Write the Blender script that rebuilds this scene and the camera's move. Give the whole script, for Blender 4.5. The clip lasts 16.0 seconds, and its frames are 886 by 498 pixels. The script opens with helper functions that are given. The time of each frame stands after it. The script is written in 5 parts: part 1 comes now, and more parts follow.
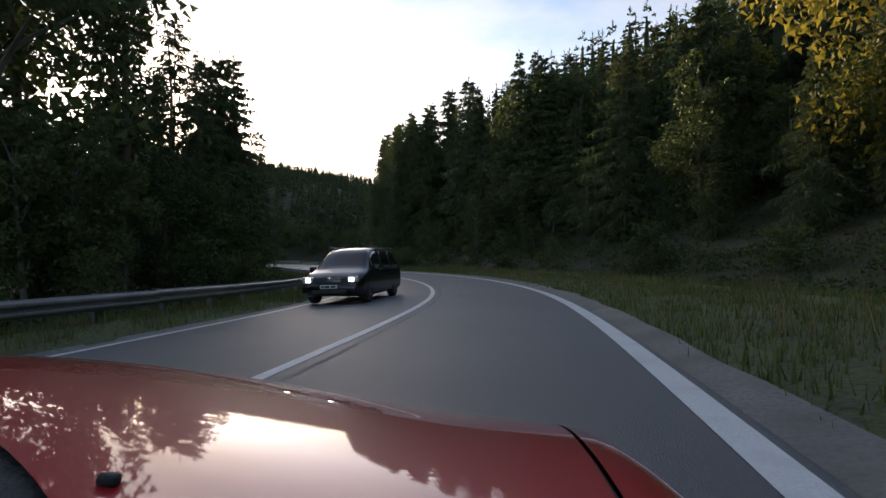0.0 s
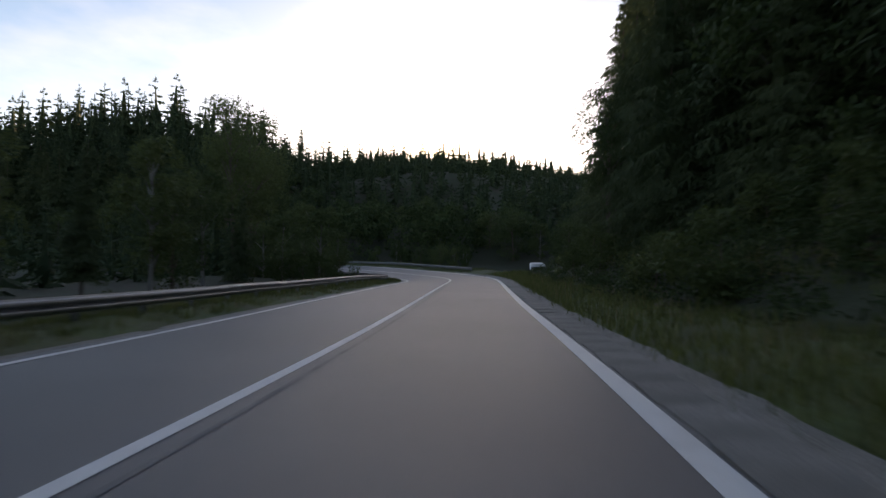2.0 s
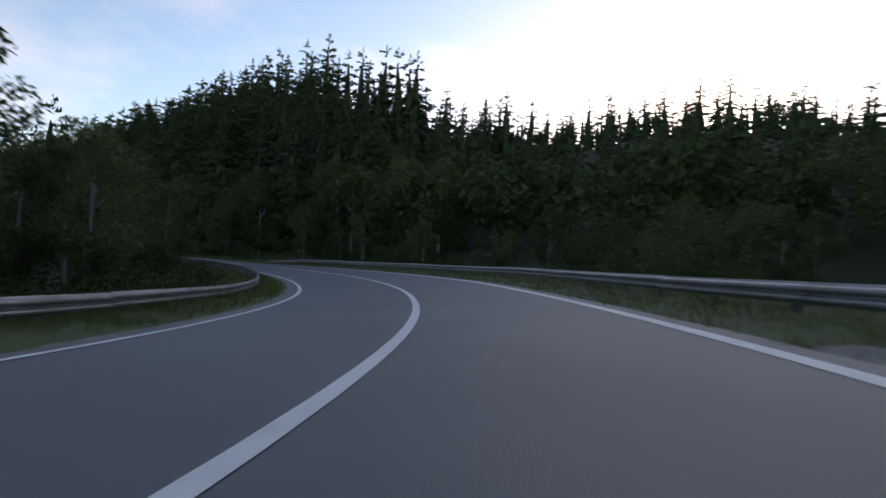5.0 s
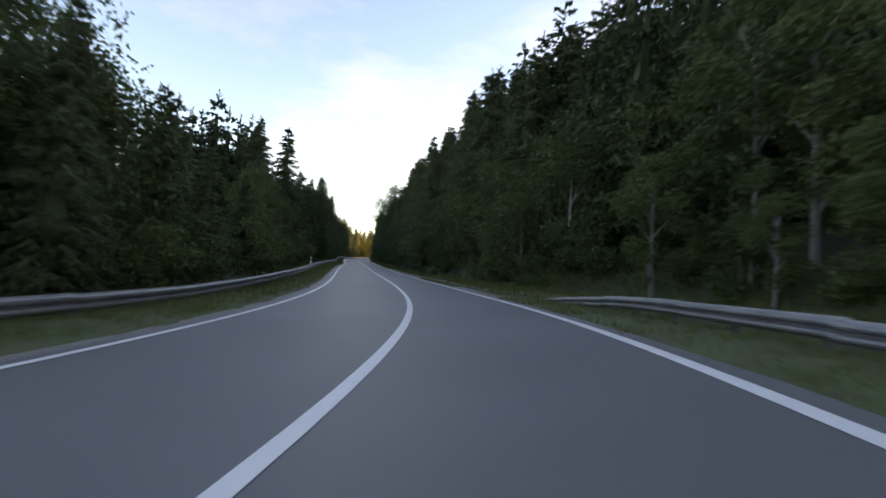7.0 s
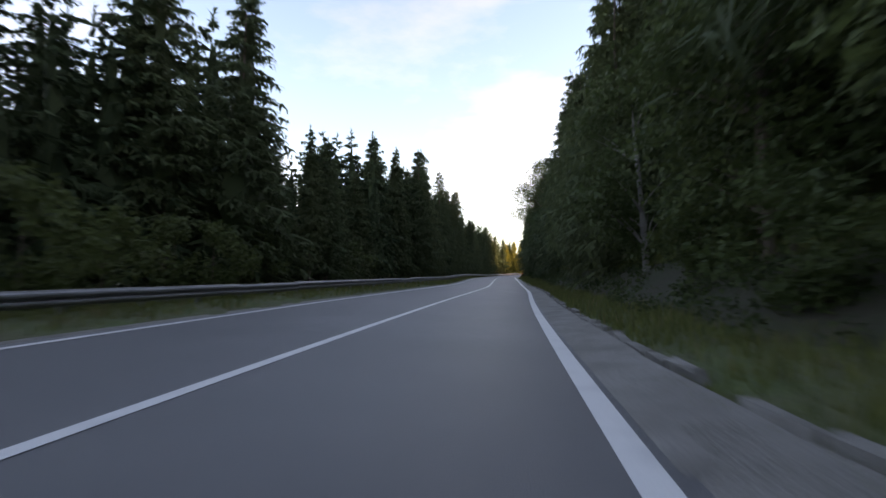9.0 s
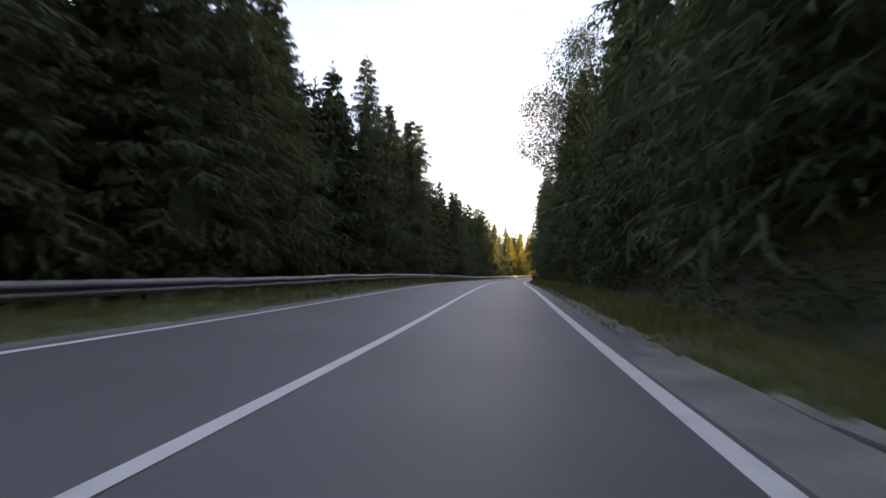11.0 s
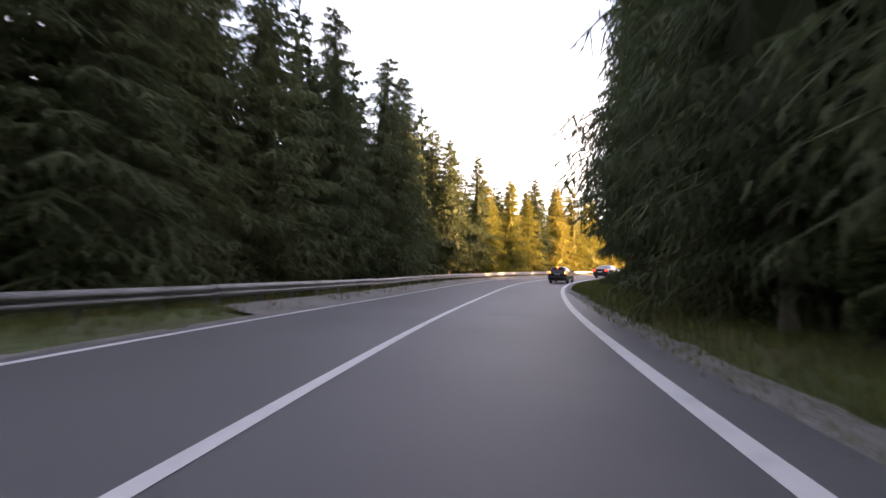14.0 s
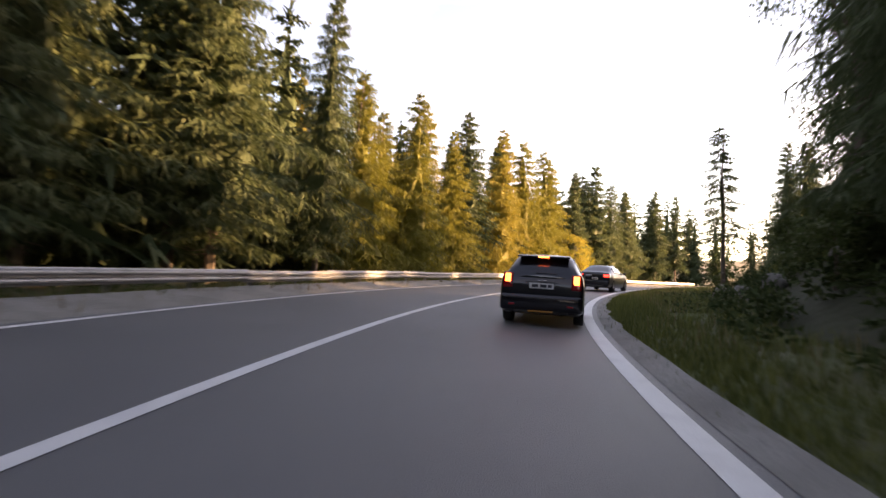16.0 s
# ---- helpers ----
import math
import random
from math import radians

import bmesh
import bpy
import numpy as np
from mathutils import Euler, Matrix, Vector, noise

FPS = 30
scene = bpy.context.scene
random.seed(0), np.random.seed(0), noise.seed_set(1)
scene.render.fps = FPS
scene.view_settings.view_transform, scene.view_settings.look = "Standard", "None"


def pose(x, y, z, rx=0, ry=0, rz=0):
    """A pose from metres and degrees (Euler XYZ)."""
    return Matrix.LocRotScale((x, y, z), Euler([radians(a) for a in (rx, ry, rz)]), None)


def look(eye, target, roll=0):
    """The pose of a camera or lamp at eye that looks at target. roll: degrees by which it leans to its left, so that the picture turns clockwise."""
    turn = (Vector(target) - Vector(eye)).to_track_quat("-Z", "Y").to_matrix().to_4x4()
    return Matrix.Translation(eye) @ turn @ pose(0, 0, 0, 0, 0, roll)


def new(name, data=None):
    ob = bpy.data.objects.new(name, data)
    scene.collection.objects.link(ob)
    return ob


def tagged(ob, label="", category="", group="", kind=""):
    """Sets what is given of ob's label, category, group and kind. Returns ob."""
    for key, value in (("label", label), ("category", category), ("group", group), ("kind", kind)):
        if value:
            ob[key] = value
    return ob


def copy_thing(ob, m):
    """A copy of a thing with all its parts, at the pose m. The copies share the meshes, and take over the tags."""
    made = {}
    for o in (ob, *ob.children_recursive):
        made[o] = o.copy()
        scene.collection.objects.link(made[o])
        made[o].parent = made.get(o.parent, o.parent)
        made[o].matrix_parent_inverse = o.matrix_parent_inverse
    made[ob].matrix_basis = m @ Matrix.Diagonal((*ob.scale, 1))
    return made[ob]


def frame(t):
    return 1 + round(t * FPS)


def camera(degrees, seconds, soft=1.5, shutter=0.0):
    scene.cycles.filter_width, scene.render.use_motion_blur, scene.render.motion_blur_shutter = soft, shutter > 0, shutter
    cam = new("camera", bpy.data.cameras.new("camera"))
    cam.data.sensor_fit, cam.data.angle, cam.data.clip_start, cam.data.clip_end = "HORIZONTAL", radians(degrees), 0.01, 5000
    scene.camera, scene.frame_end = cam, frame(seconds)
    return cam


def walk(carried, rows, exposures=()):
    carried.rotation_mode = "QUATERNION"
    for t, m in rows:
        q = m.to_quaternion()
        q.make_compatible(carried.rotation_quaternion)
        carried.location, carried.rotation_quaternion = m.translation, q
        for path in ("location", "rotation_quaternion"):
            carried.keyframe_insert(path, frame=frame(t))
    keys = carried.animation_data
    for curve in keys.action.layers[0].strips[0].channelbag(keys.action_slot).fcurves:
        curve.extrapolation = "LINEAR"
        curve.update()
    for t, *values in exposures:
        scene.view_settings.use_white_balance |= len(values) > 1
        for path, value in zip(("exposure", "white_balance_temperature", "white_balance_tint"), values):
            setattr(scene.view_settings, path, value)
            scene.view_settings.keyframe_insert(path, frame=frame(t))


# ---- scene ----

def car_eye(x, y, z, yaw, pitch, roll):
    """A camera pose from its place and its yaw (to the left of +y), pitch (up) and roll, in degrees."""
    return pose(x, y, z, 90 + pitch, 0, yaw) @ pose(0, 0, 0, 0, 0, roll)


cam = camera(81.16, 16.0, soft=1.5, shutter=0.3)
ROWS = (
    (0.00, car_eye(0.26, -0.32, -0.005, 0.97, -1.38, -1.11)),
    (0.25, car_eye(0.90, 6.43, -0.434, 4.78, -0.86, 0.22)),
    (0.50, car_eye(1.09, 12.98, -0.785, 8.91, -0.30, 1.26)),
    (0.75, car_eye(0.81, 19.27, -1.092, 13.60, 0.24, 1.48)),
    (1.00, car_eye(0.06, 25.27, -1.337, 17.96, 0.60, 1.37)),
    (1.25, car_eye(-0.90, 30.98, -1.482, 21.31, 0.62, 1.45)),
    (1.50, car_eye(-2.05, 36.41, -1.620, 23.86, 0.42, 1.38)),
    (1.75, car_eye(-3.40, 41.54, -1.858, 26.06, 0.14, 0.87)),
    (2.00, car_eye(-4.92, 46.41, -2.129, 27.91, -0.04, 0.37)),
    (2.25, car_eye(-6.62, 51.00, -2.374, 29.04, 0.17, 0.42)),
    (2.50, car_eye(-8.43, 55.42, -2.580, 29.93, 0.52, 0.71)),
    (2.75, car_eye(-10.27, 59.79, -2.743, 30.94, 0.84, 1.18)),
    (3.00, car_eye(-12.13, 64.05, -2.893, 31.74, 0.55, 1.37)),
    (3.25, car_eye(-14.00, 68.17, -3.074, 32.56, -0.55, 0.98)),
    (3.50, car_eye(-15.87, 72.18, -3.309, 34.26, -0.90, 0.87)),
    (3.75, car_eye(-17.81, 76.05, -3.549, 36.46, -0.94, 0.68)),
    (4.00, car_eye(-19.86, 79.82, -3.778, 39.09, -0.84, 0.47)),
    (4.25, car_eye(-22.03, 83.45, -3.984, 42.16, -0.58, 0.47)),
    (4.50, car_eye(-24.38, 86.92, -4.150, 45.65, 0.04, 0.68)),
    (4.75, car_eye(-26.90, 90.24, -4.244, 49.51, 1.06, 1.23)),
    (5.00, car_eye(-29.64, 93.37, -4.247, 53.97, 1.85, 2.73)),
    (5.25, car_eye(-32.61, 96.29, -4.183, 59.10, 1.98, 4.86)),
    (5.50, car_eye(-35.88, 98.93, -4.112, 64.21, 2.00, 4.28)),
    (5.75, car_eye(-39.37, 101.29, -4.096, 69.73, 1.51, 3.42)),
    (6.00, car_eye(-43.23, 103.37, -4.118, 75.48, 1.01, 3.04)),
    (6.25, car_eye(-47.49, 105.17, -4.123, 81.15, 1.44, 2.70)),
    (6.50, car_eye(-52.15, 106.59, -4.108, 86.60, 2.29, 2.69)),
    (6.75, car_eye(-57.30, 107.56, -4.069, 91.72, 2.69, 3.26)),
    (7.00, car_eye(-62.76, 108.09, -4.015, 96.27, 2.83, 3.41)),
    (7.25, car_eye(-68.50, 108.21, -3.973, 100.02, 2.95, 2.61)),
    (7.50, car_eye(-74.37, 107.93, -3.934, 103.22, 3.16, 1.47)),
    (7.75, car_eye(-80.20, 107.29, -3.895, 106.23, 3.67, 0.88)),
    (8.00, car_eye(-85.94, 106.35, -3.826, 108.96, 4.14, 0.63)),
    (8.25, car_eye(-91.45, 105.11, -3.734, 111.15, 4.19, 0.25)),
    (8.50, car_eye(-96.82, 103.65, -3.643, 112.74, 4.06, -0.02)),
    (8.75, car_eye(-102.19, 102.09, -3.552, 113.61, 4.11, -0.26)),
    (9.00, car_eye(-107.63, 100.43, -3.450, 114.11, 4.35, -0.76)),
    (9.25, car_eye(-113.17, 98.69, -3.316, 114.40, 4.67, -1.16)),
    (9.50, car_eye(-118.82, 96.89, -3.156, 114.04, 4.76, -0.12)),
    (9.75, car_eye(-124.65, 95.09, -2.992, 113.50, 4.46, 0.43)),
    (10.00, car_eye(-130.63, 93.30, -2.855, 113.05, 4.05, 0.44)),
    (10.25, car_eye(-136.75, 91.52, -2.742, 112.96, 3.88, 0.31)),
    (10.50, car_eye(-143.00, 89.71, -2.629, 113.23, 3.95, 0.11)),
    (10.75, car_eye(-149.32, 87.83, -2.497, 113.84, 4.22, -0.15)),
    (11.00, car_eye(-155.70, 85.86, -2.325, 114.63, 4.63, -0.31)),
    (11.25, car_eye(-162.10, 83.81, -2.092, 115.23, 5.11, -0.27)),
    (11.50, car_eye(-168.52, 81.72, -1.826, 114.94, 5.06, -0.01)),
    (11.75, car_eye(-174.97, 79.73, -1.569, 114.75, 4.98, 0.03)),
    (12.00, car_eye(-181.41, 77.80, -1.319, 114.85, 5.01, -0.14)),
    (12.25, car_eye(-187.81, 75.89, -1.087, 115.01, 4.94, -0.18)),
    (12.50, car_eye(-194.21, 73.95, -0.857, 115.08, 4.75, -0.10)),
    (12.75, car_eye(-200.57, 71.97, -0.656, 114.96, 4.43, 0.20)),
    (13.00, car_eye(-206.82, 70.01, -0.484, 114.71, 4.06, 0.58)),
    (13.25, car_eye(-212.89, 68.14, -0.308, 114.42, 3.83, 0.87)),
    (13.50, car_eye(-218.66, 66.44, -0.152, 114.02, 3.77, 0.90)),
    (13.75, car_eye(-224.04, 64.90, -0.016, 113.41, 3.89, 0.49)),
    (14.00, car_eye(-229.00, 63.52, 0.116, 112.65, 3.91, 0.00)),
    (14.25, car_eye(-233.48, 62.28, 0.233, 111.76, 3.67, -0.26)),
    (14.50, car_eye(-237.63, 61.19, 0.304, 110.81, 3.41, -0.26)),
    (14.75, car_eye(-241.61, 60.33, 0.378, 110.29, 3.23, -0.00)),
    (15.00, car_eye(-245.46, 59.57, 0.466, 109.94, 3.29, 0.35)),
    (15.25, car_eye(-249.21, 58.81, 0.546, 109.36, 3.66, 0.72)),
    (15.50, car_eye(-252.91, 58.08, 0.630, 108.49, 3.98, 1.12)),
    (15.75, car_eye(-256.59, 57.45, 0.739, 107.06, 4.03, 1.64)),
    (16.00, car_eye(-260.25, 56.92, 0.861, 105.21, 3.96, 2.13)),
)
walk(cam, (ROWS[0], (1 / 30, ROWS[0][1]), *ROWS[1:]), exposures=((0.0, 1.28, 6650, 20), (1.0, 1.28, 6650, 20), (2.0, 1.05, 6550, 22), (3.2, 1.10, 6450, 23), (5.5, 1.55, 6550, 24), (7.0, 2.25, 7150, 27),
                          (9.0, 2.50, 7350, 30), (12.0, 3.15, 8550, 39), (13.5, 3.40, 8650, 41), (14.5, 3.45, 8750, 42), (15.5, 3.20, 8650, 40), (16.0, 2.85, 8550, 38)))

# ---------------------------------------------------------------- light
SUN_AZ, SUN_EL = 27.0, 8.6          # degrees: to the left of +y, above the horizon
world = bpy.data.worlds.new("sky")
scene.world = world
world.use_nodes = True


def build_sky():
    nt = world.node_tree
    nt.nodes.clear()
    sky = nt.nodes.new("ShaderNodeTexSky")
    sky.sky_type = "NISHITA"
    sky.sun_disc = False
    sky.sun_elevation = radians(SUN_EL)
    sky.sun_rotation = radians(-SUN_AZ)
    sky.air_density, sky.dust_density, sky.ozone_density = 1.0, 0.7, 1.3
    # broken evening cloud, spread over the whole sky
    co = nt.nodes.new("ShaderNodeTexCoord")
    flat = nt.nodes.new("ShaderNodeMapping")
    flat.inputs["Scale"].default_value = (1.0, 1.0, 2.6)
    n1 = nt.nodes.new("ShaderNodeTexNoise")
    n1.inputs["Scale"].default_value = 1.7
    n1.inputs["Detail"].default_value = 7.0
    n1.inputs["Roughness"].default_value = 0.56
    ramp = nt.nodes.new("ShaderNodeValToRGB")
    ramp.color_ramp.elements[0].position = 0.48
    ramp.color_ramp.elements[1].position = 0.86
    mix = nt.nodes.new("ShaderNodeMix")
    mix.data_type = "RGBA"
    grey = nt.nodes.new("ShaderNodeRGBToBW")
    gain = nt.nodes.new("ShaderNodeMix")
    gain.data_type, gain.blend_type = "RGBA", "MULTIPLY"
    gain.inputs["Factor"].default_value = 1.0
    gain.inputs["B"].default_value = (1.75, 1.68, 1.6, 1)
    bg = nt.nodes.new("ShaderNodeBackground")
    bg.inputs["Strength"].default_value = 0.12
    out = nt.nodes.new("ShaderNodeOutputWorld")
    ln = nt.links.new
    ln(co.outputs["Generated"], flat.inputs["Vector"])
    ln(flat.outputs["Vector"], n1.inputs["Vector"])
    ln(n1.outputs["Fac"], ramp.inputs["Fac"])
    ln(sky.outputs["Color"], grey.inputs["Color"])
    ln(grey.outputs["Val"], gain.inputs["A"])
    ln(ramp.outputs["Color"], mix.inputs["Factor"])
    ln(sky.outputs["Color"], mix.inputs["A"])
    ln(gain.outputs["Result"], mix.inputs["B"])
    ln(mix.outputs["Result"], bg.inputs["Color"])
    ln(bg.outputs["Background"], out.inputs["Surface"])


build_sky()
sun_data = bpy.data.lights.new("sun", "SUN")
sun_data.energy, sun_data.angle, sun_data.color = 4.8, radians(0.6), (1.0, 0.74, 0.40)
sun = new("sun", sun_data)
sun_from = Vector((-math.sin(radians(SUN_AZ)) * math.cos(radians(SUN_EL)),
                   math.cos(radians(SUN_AZ)) * math.cos(radians(SUN_EL)), math.sin(radians(SUN_EL))))
sun.matrix_world = look(tuple(sun_from * 200), (0, 0, 0))

# ---------------------------------------------------------------- materials
def material(name, color, rough=0.6, metal=0.0, color2=None, scale=4.0, detail=6.0, bump=0.0, bump_scale=40.0,
             fine=None, random_tint=0.0, island=0.0, spec=0.5, coat=0.0, translucent=None, stretch=(1, 1, 1), ramp=(0.35, 0.68)):
    """A procedural surface: two colours mixed by a large noise, a finer grain over them and a bump."""
    m = bpy.data.materials.new(name)
    m.use_nodes = True
    nt = m.node_tree
    b = nt.nodes["Principled BSDF"]
    ln = nt.links.new
    b.inputs["Roughness"].default_value, b.inputs["Metallic"].default_value = rough, metal
    b.inputs["Specular IOR Level"].default_value = spec
    b.inputs["Coat Weight"].default_value = coat
    b.inputs["Coat Roughness"].default_value = 0.03
    co = nt.nodes.new("ShaderNodeTexCoord")
    mp = nt.nodes.new("ShaderNodeMapping")
    mp.inputs["Scale"].default_value = stretch
    ln(co.outputs["Object"], mp.inputs["Vector"])
    base = nt.nodes.new("ShaderNodeRGB")
    base.outputs[0].default_value = (*color, 1)
    last = base.outputs[0]

    def mixin(fac, a, colour, blend="MIX"):
        x = nt.nodes.new("ShaderNodeMix")
        x.data_type, x.blend_type = "RGBA", blend
        if isinstance(fac, float):
            x.inputs["Factor"].default_value = fac
        else:
            ln(fac, x.inputs["Factor"])
        ln(a, x.inputs["A"])
        if isinstance(colour, tuple):
            x.inputs["B"].default_value = (*colour, 1)
        else:
            ln(colour, x.inputs["B"])
        return x.outputs["Result"]

    if color2 is not None:
        n = nt.nodes.new("ShaderNodeTexNoise")
        n.inputs["Scale"].default_value, n.inputs["Detail"].default_value = scale, detail
        ln(mp.outputs["Vector"], n.inputs["Vector"])
        r = nt.nodes.new("ShaderNodeMapRange")
        r.inputs["From Min"].default_value, r.inputs["From Max"].default_value = ramp
        ln(n.outputs["Fac"], r.inputs["Value"])
        last = mixin(r.outputs["Result"], last, color2)
    if fine is not None:
        n = nt.nodes.new("ShaderNodeTexNoise")
        n.inputs["Scale"].default_value, n.inputs["Detail"].default_value = bump_scale, 3.0
        ln(co.outputs["Object"], n.inputs["Vector"])
        r = nt.nodes.new("ShaderNodeMapRange")
        r.inputs["From Min"].default_value, r.inputs["From Max"].default_value = 0.42, 0.72
        ln(n.outputs["Fac"], r.inputs["Value"])
        last = mixin(r.outputs["Result"], last, fine)
    if random_tint or island:
        hue = nt.nodes.new("ShaderNodeHueSaturation")
        if random_tint:
            src = nt.nodes.new("ShaderNodeObjectInfo").outputs["Random"]
        else:
            src = nt.nodes.new("ShaderNodeNewGeometry").outputs["Random Per Island"]
        r = nt.nodes.new("ShaderNodeMapRange")
        amount = random_tint or island
        r.inputs["To Min"].default_value, r.inputs["To Max"].default_value = 1 - amount, 1 + amount
        ln(src, r.inputs["Value"])
        ln(r.outputs["Result"], hue.inputs["Value"])
        r2 = nt.nodes.new("ShaderNodeMapRange")
        r2.inputs["To Min"].default_value, r2.inputs["To Max"].default_value = 0.5 + 0.03 * amount * 2, 0.5 - 0.03 * amount * 2
        ln(src, r2.inputs["Value"])
        ln(r2.outputs["Result"], hue.inputs["Hue"])
        ln(last, hue.inputs["Color"])
        last = hue.outputs["Color"]
    ln(last, b.inputs["Base Color"])
    if bump:
        n = nt.nodes.new("ShaderNodeTexNoise")
        n.inputs["Scale"].default_value, n.inputs["Detail"].default_value = bump_scale, 5.0
        ln(mp.outputs["Vector"], n.inputs["Vector"])
        bp = nt.nodes.new("ShaderNodeBump")
        bp.inputs["Strength"].default_value, bp.inputs["Distance"].default_value = bump, 0.03
        ln(n.outputs["Fac"], bp.inputs["Height"])
        ln(bp.outputs["Normal"], b.inputs["Normal"])
    if translucent:
        tr = nt.nodes.new("ShaderNodeBsdfTranslucent")
        ln(last, tr.inputs["Color"])
        mx = nt.nodes.new("ShaderNodeMixShader")
        mx.inputs["Fac"].default_value = translucent
        ln(b.outputs["BSDF"], mx.inputs[1])
        ln(tr.outputs["BSDF"], mx.inputs[2])
        ln(mx.outputs["Shader"], nt.nodes["Material Output"].inputs["Surface"])
    return m


def glowing(name, color, strength, base=(0.3, 0.02, 0.02)):
    m = bpy.data.materials.new(name)
    m.use_nodes = True
    b = m.node_tree.nodes["Principled BSDF"]
    b.inputs["Base Color"].default_value = (*base, 1)
    b.inputs["Emission Color"].default_value = (*color, 1)
    b.inputs["Emission Strength"].default_value = strength
    b.inputs["Roughness"].default_value = 0.15
    return m


ASPHALT = material("asphalt", (0.098, 0.10, 0.103), 0.52, color2=(0.135, 0.137, 0.14), scale=0.35, detail=8, bump=0.5,
                   bump_scale=90, fine=(0.15, 0.15, 0.15), spec=0.5)
PAINT = material("road_paint", (0.72, 0.72, 0.70), 0.6, color2=(0.54, 0.54, 0.53), scale=3.0, bump=0.3, bump_scale=60,
                 fine=(0.62, 0.62, 0.6), ramp=(0.5, 0.78))
WORN_PAINT = material("worn_paint", (0.17, 0.17, 0.17), 0.7, color2=(0.09, 0.09, 0.095), scale=2.5, bump=0.3, bump_scale=60)
CONCRETE = material("gutter_concrete", (0.25, 0.242, 0.222), 0.85, color2=(0.15, 0.143, 0.125), scale=1.2, bump=0.7, bump_scale=30,
                    fine=(0.15, 0.145, 0.13), random_tint=0.08)
GRAVEL = material("gravel", (0.20, 0.19, 0.17), 0.9, color2=(0.11, 0.105, 0.085), scale=1.5, bump=1.0, bump_scale=45, fine=(0.32, 0.31, 0.29))
GRASS_SOIL = material("verge_soil", (0.075, 0.11, 0.03), 0.95, color2=(0.09, 0.085, 0.045), scale=0.8, bump=1.0, bump_scale=14,
                      fine=(0.04, 0.055, 0.018))
FOREST_FLOOR = material("forest_floor", (0.026, 0.036, 0.013), 0.95, color2=(0.040, 0.033, 0.021), scale=0.25, bump=1.0, bump_scale=4,
                        fine=(0.03, 0.04, 0.015))
BARK = material("spruce_bark", (0.10, 0.075, 0.055), 0.95, color2=(0.16, 0.135, 0.11), scale=3, bump=1.0, bump_scale=12, stretch=(1, 1, 0.3))
PALE_BARK = material("birch_bark", (0.19, 0.18, 0.16), 0.8, color2=(0.10, 0.09, 0.08), scale=4, bump=0.5, bump_scale=10, stretch=(1, 1, 3), ramp=(0.5, 0.62))
NEEDLE = material("spruce_needles", (0.069, 0.097, 0.043), 0.7, color2=(0.074, 0.096, 0.039), scale=0.6, random_tint=0.22, spec=0.25, translucent=0.3)
# yellow-green needles, brightened with warm evening sunlight put into the colour
NEEDLE_SUNLIT = material("sunlit_yellow_green_needles", (0.20, 0.185, 0.028), 0.7, color2=(0.14, 0.145, 0.034), scale=0.6, random_tint=0.22, spec=0.25, translucent=0.35)
LEAF = material("green_leaves", (0.064, 0.094, 0.028), 0.6, color2=(0.080, 0.106, 0.032), scale=0.7, random_tint=0.25, spec=0.3, translucent=0.35)
# bright yellow stands in for low sun on leaves that lie in shade here
LEAF_SUNLIT = material("sunlit_leaves", (0.26, 0.23, 0.03), 0.6, color2=(0.18, 0.19, 0.035), scale=0.7, random_tint=0.2, spec=0.3, translucent=0.5)
NEEDLE_FAR = material("far_needles", (0.046, 0.068, 0.032), 0.8, island=0.28, spec=0.15, translucent=0.15)
LEAF_FAR = material("far_leaves", (0.054, 0.078, 0.028), 0.8, island=0.28, spec=0.15, translucent=0.2)
BLADE = material("grass_blades", (0.118, 0.138, 0.040), 0.7, island=0.35, spec=0.2, translucent=0.3)
STRAW = material("dry_grass", (0.20, 0.165, 0.08), 0.8, island=0.3, spec=0.2, translucent=0.25)
STEEL = material("galvanised_steel", (0.26, 0.265, 0.275), 0.5, metal=0.6, color2=(0.16, 0.165, 0.165), scale=1.6, bump=0.15, bump_scale=20,
                 fine=(0.27, 0.27, 0.26))
ROCK = material("cut_rock", (0.16, 0.155, 0.14), 0.9, color2=(0.075, 0.08, 0.055), scale=0.9, bump=1.0, bump_scale=5, fine=(0.2, 0.19, 0.17))

# ---------------------------------------------------------------- the line of the road
ROAD = np.array((
    (-13.29, -47.03, -0.93), (-9.47, -32.17, -0.79), (-5.05, -16.13, -0.71), (-2.16, -0.05, -1.06), (-0.42, 15.84, -1.90), (-2.35, 31.35, -2.63),
    (-7.28, 46.24, -3.32), (-13.53, 60.63, -3.90), (-19.98, 75.18, -4.36), (-27.29, 88.97, -4.89), (-38.82, 99.42, -5.17), (-53.13, 105.75, -5.13),
    (-68.83, 106.76, -5.01), (-84.28, 104.15, -4.89), (-99.34, 99.99, -4.58), (-114.57, 95.44, -4.23), (-130.26, 90.96, -3.88), (-145.65, 86.74, -3.54),
    (-160.89, 82.15, -3.17), (-176.03, 77.42, -2.57), (-191.32, 72.70, -2.01), (-206.66, 68.01, -1.57), (-221.90, 63.56, -1.16), (-237.51, 59.31, -0.76),
    (-252.96, 55.94, -0.37), (-270.00, 53.61, 0.26), (-286.48, 54.64, 0.79), (-301.85, 58.00, 1.18), (-316.72, 63.07, 1.40), (-330.75, 70.35, 1.51),
    (-343.20, 80.28, 1.69)))
KNOT = np.arange(len(ROAD)) * 16.0 - 48.0


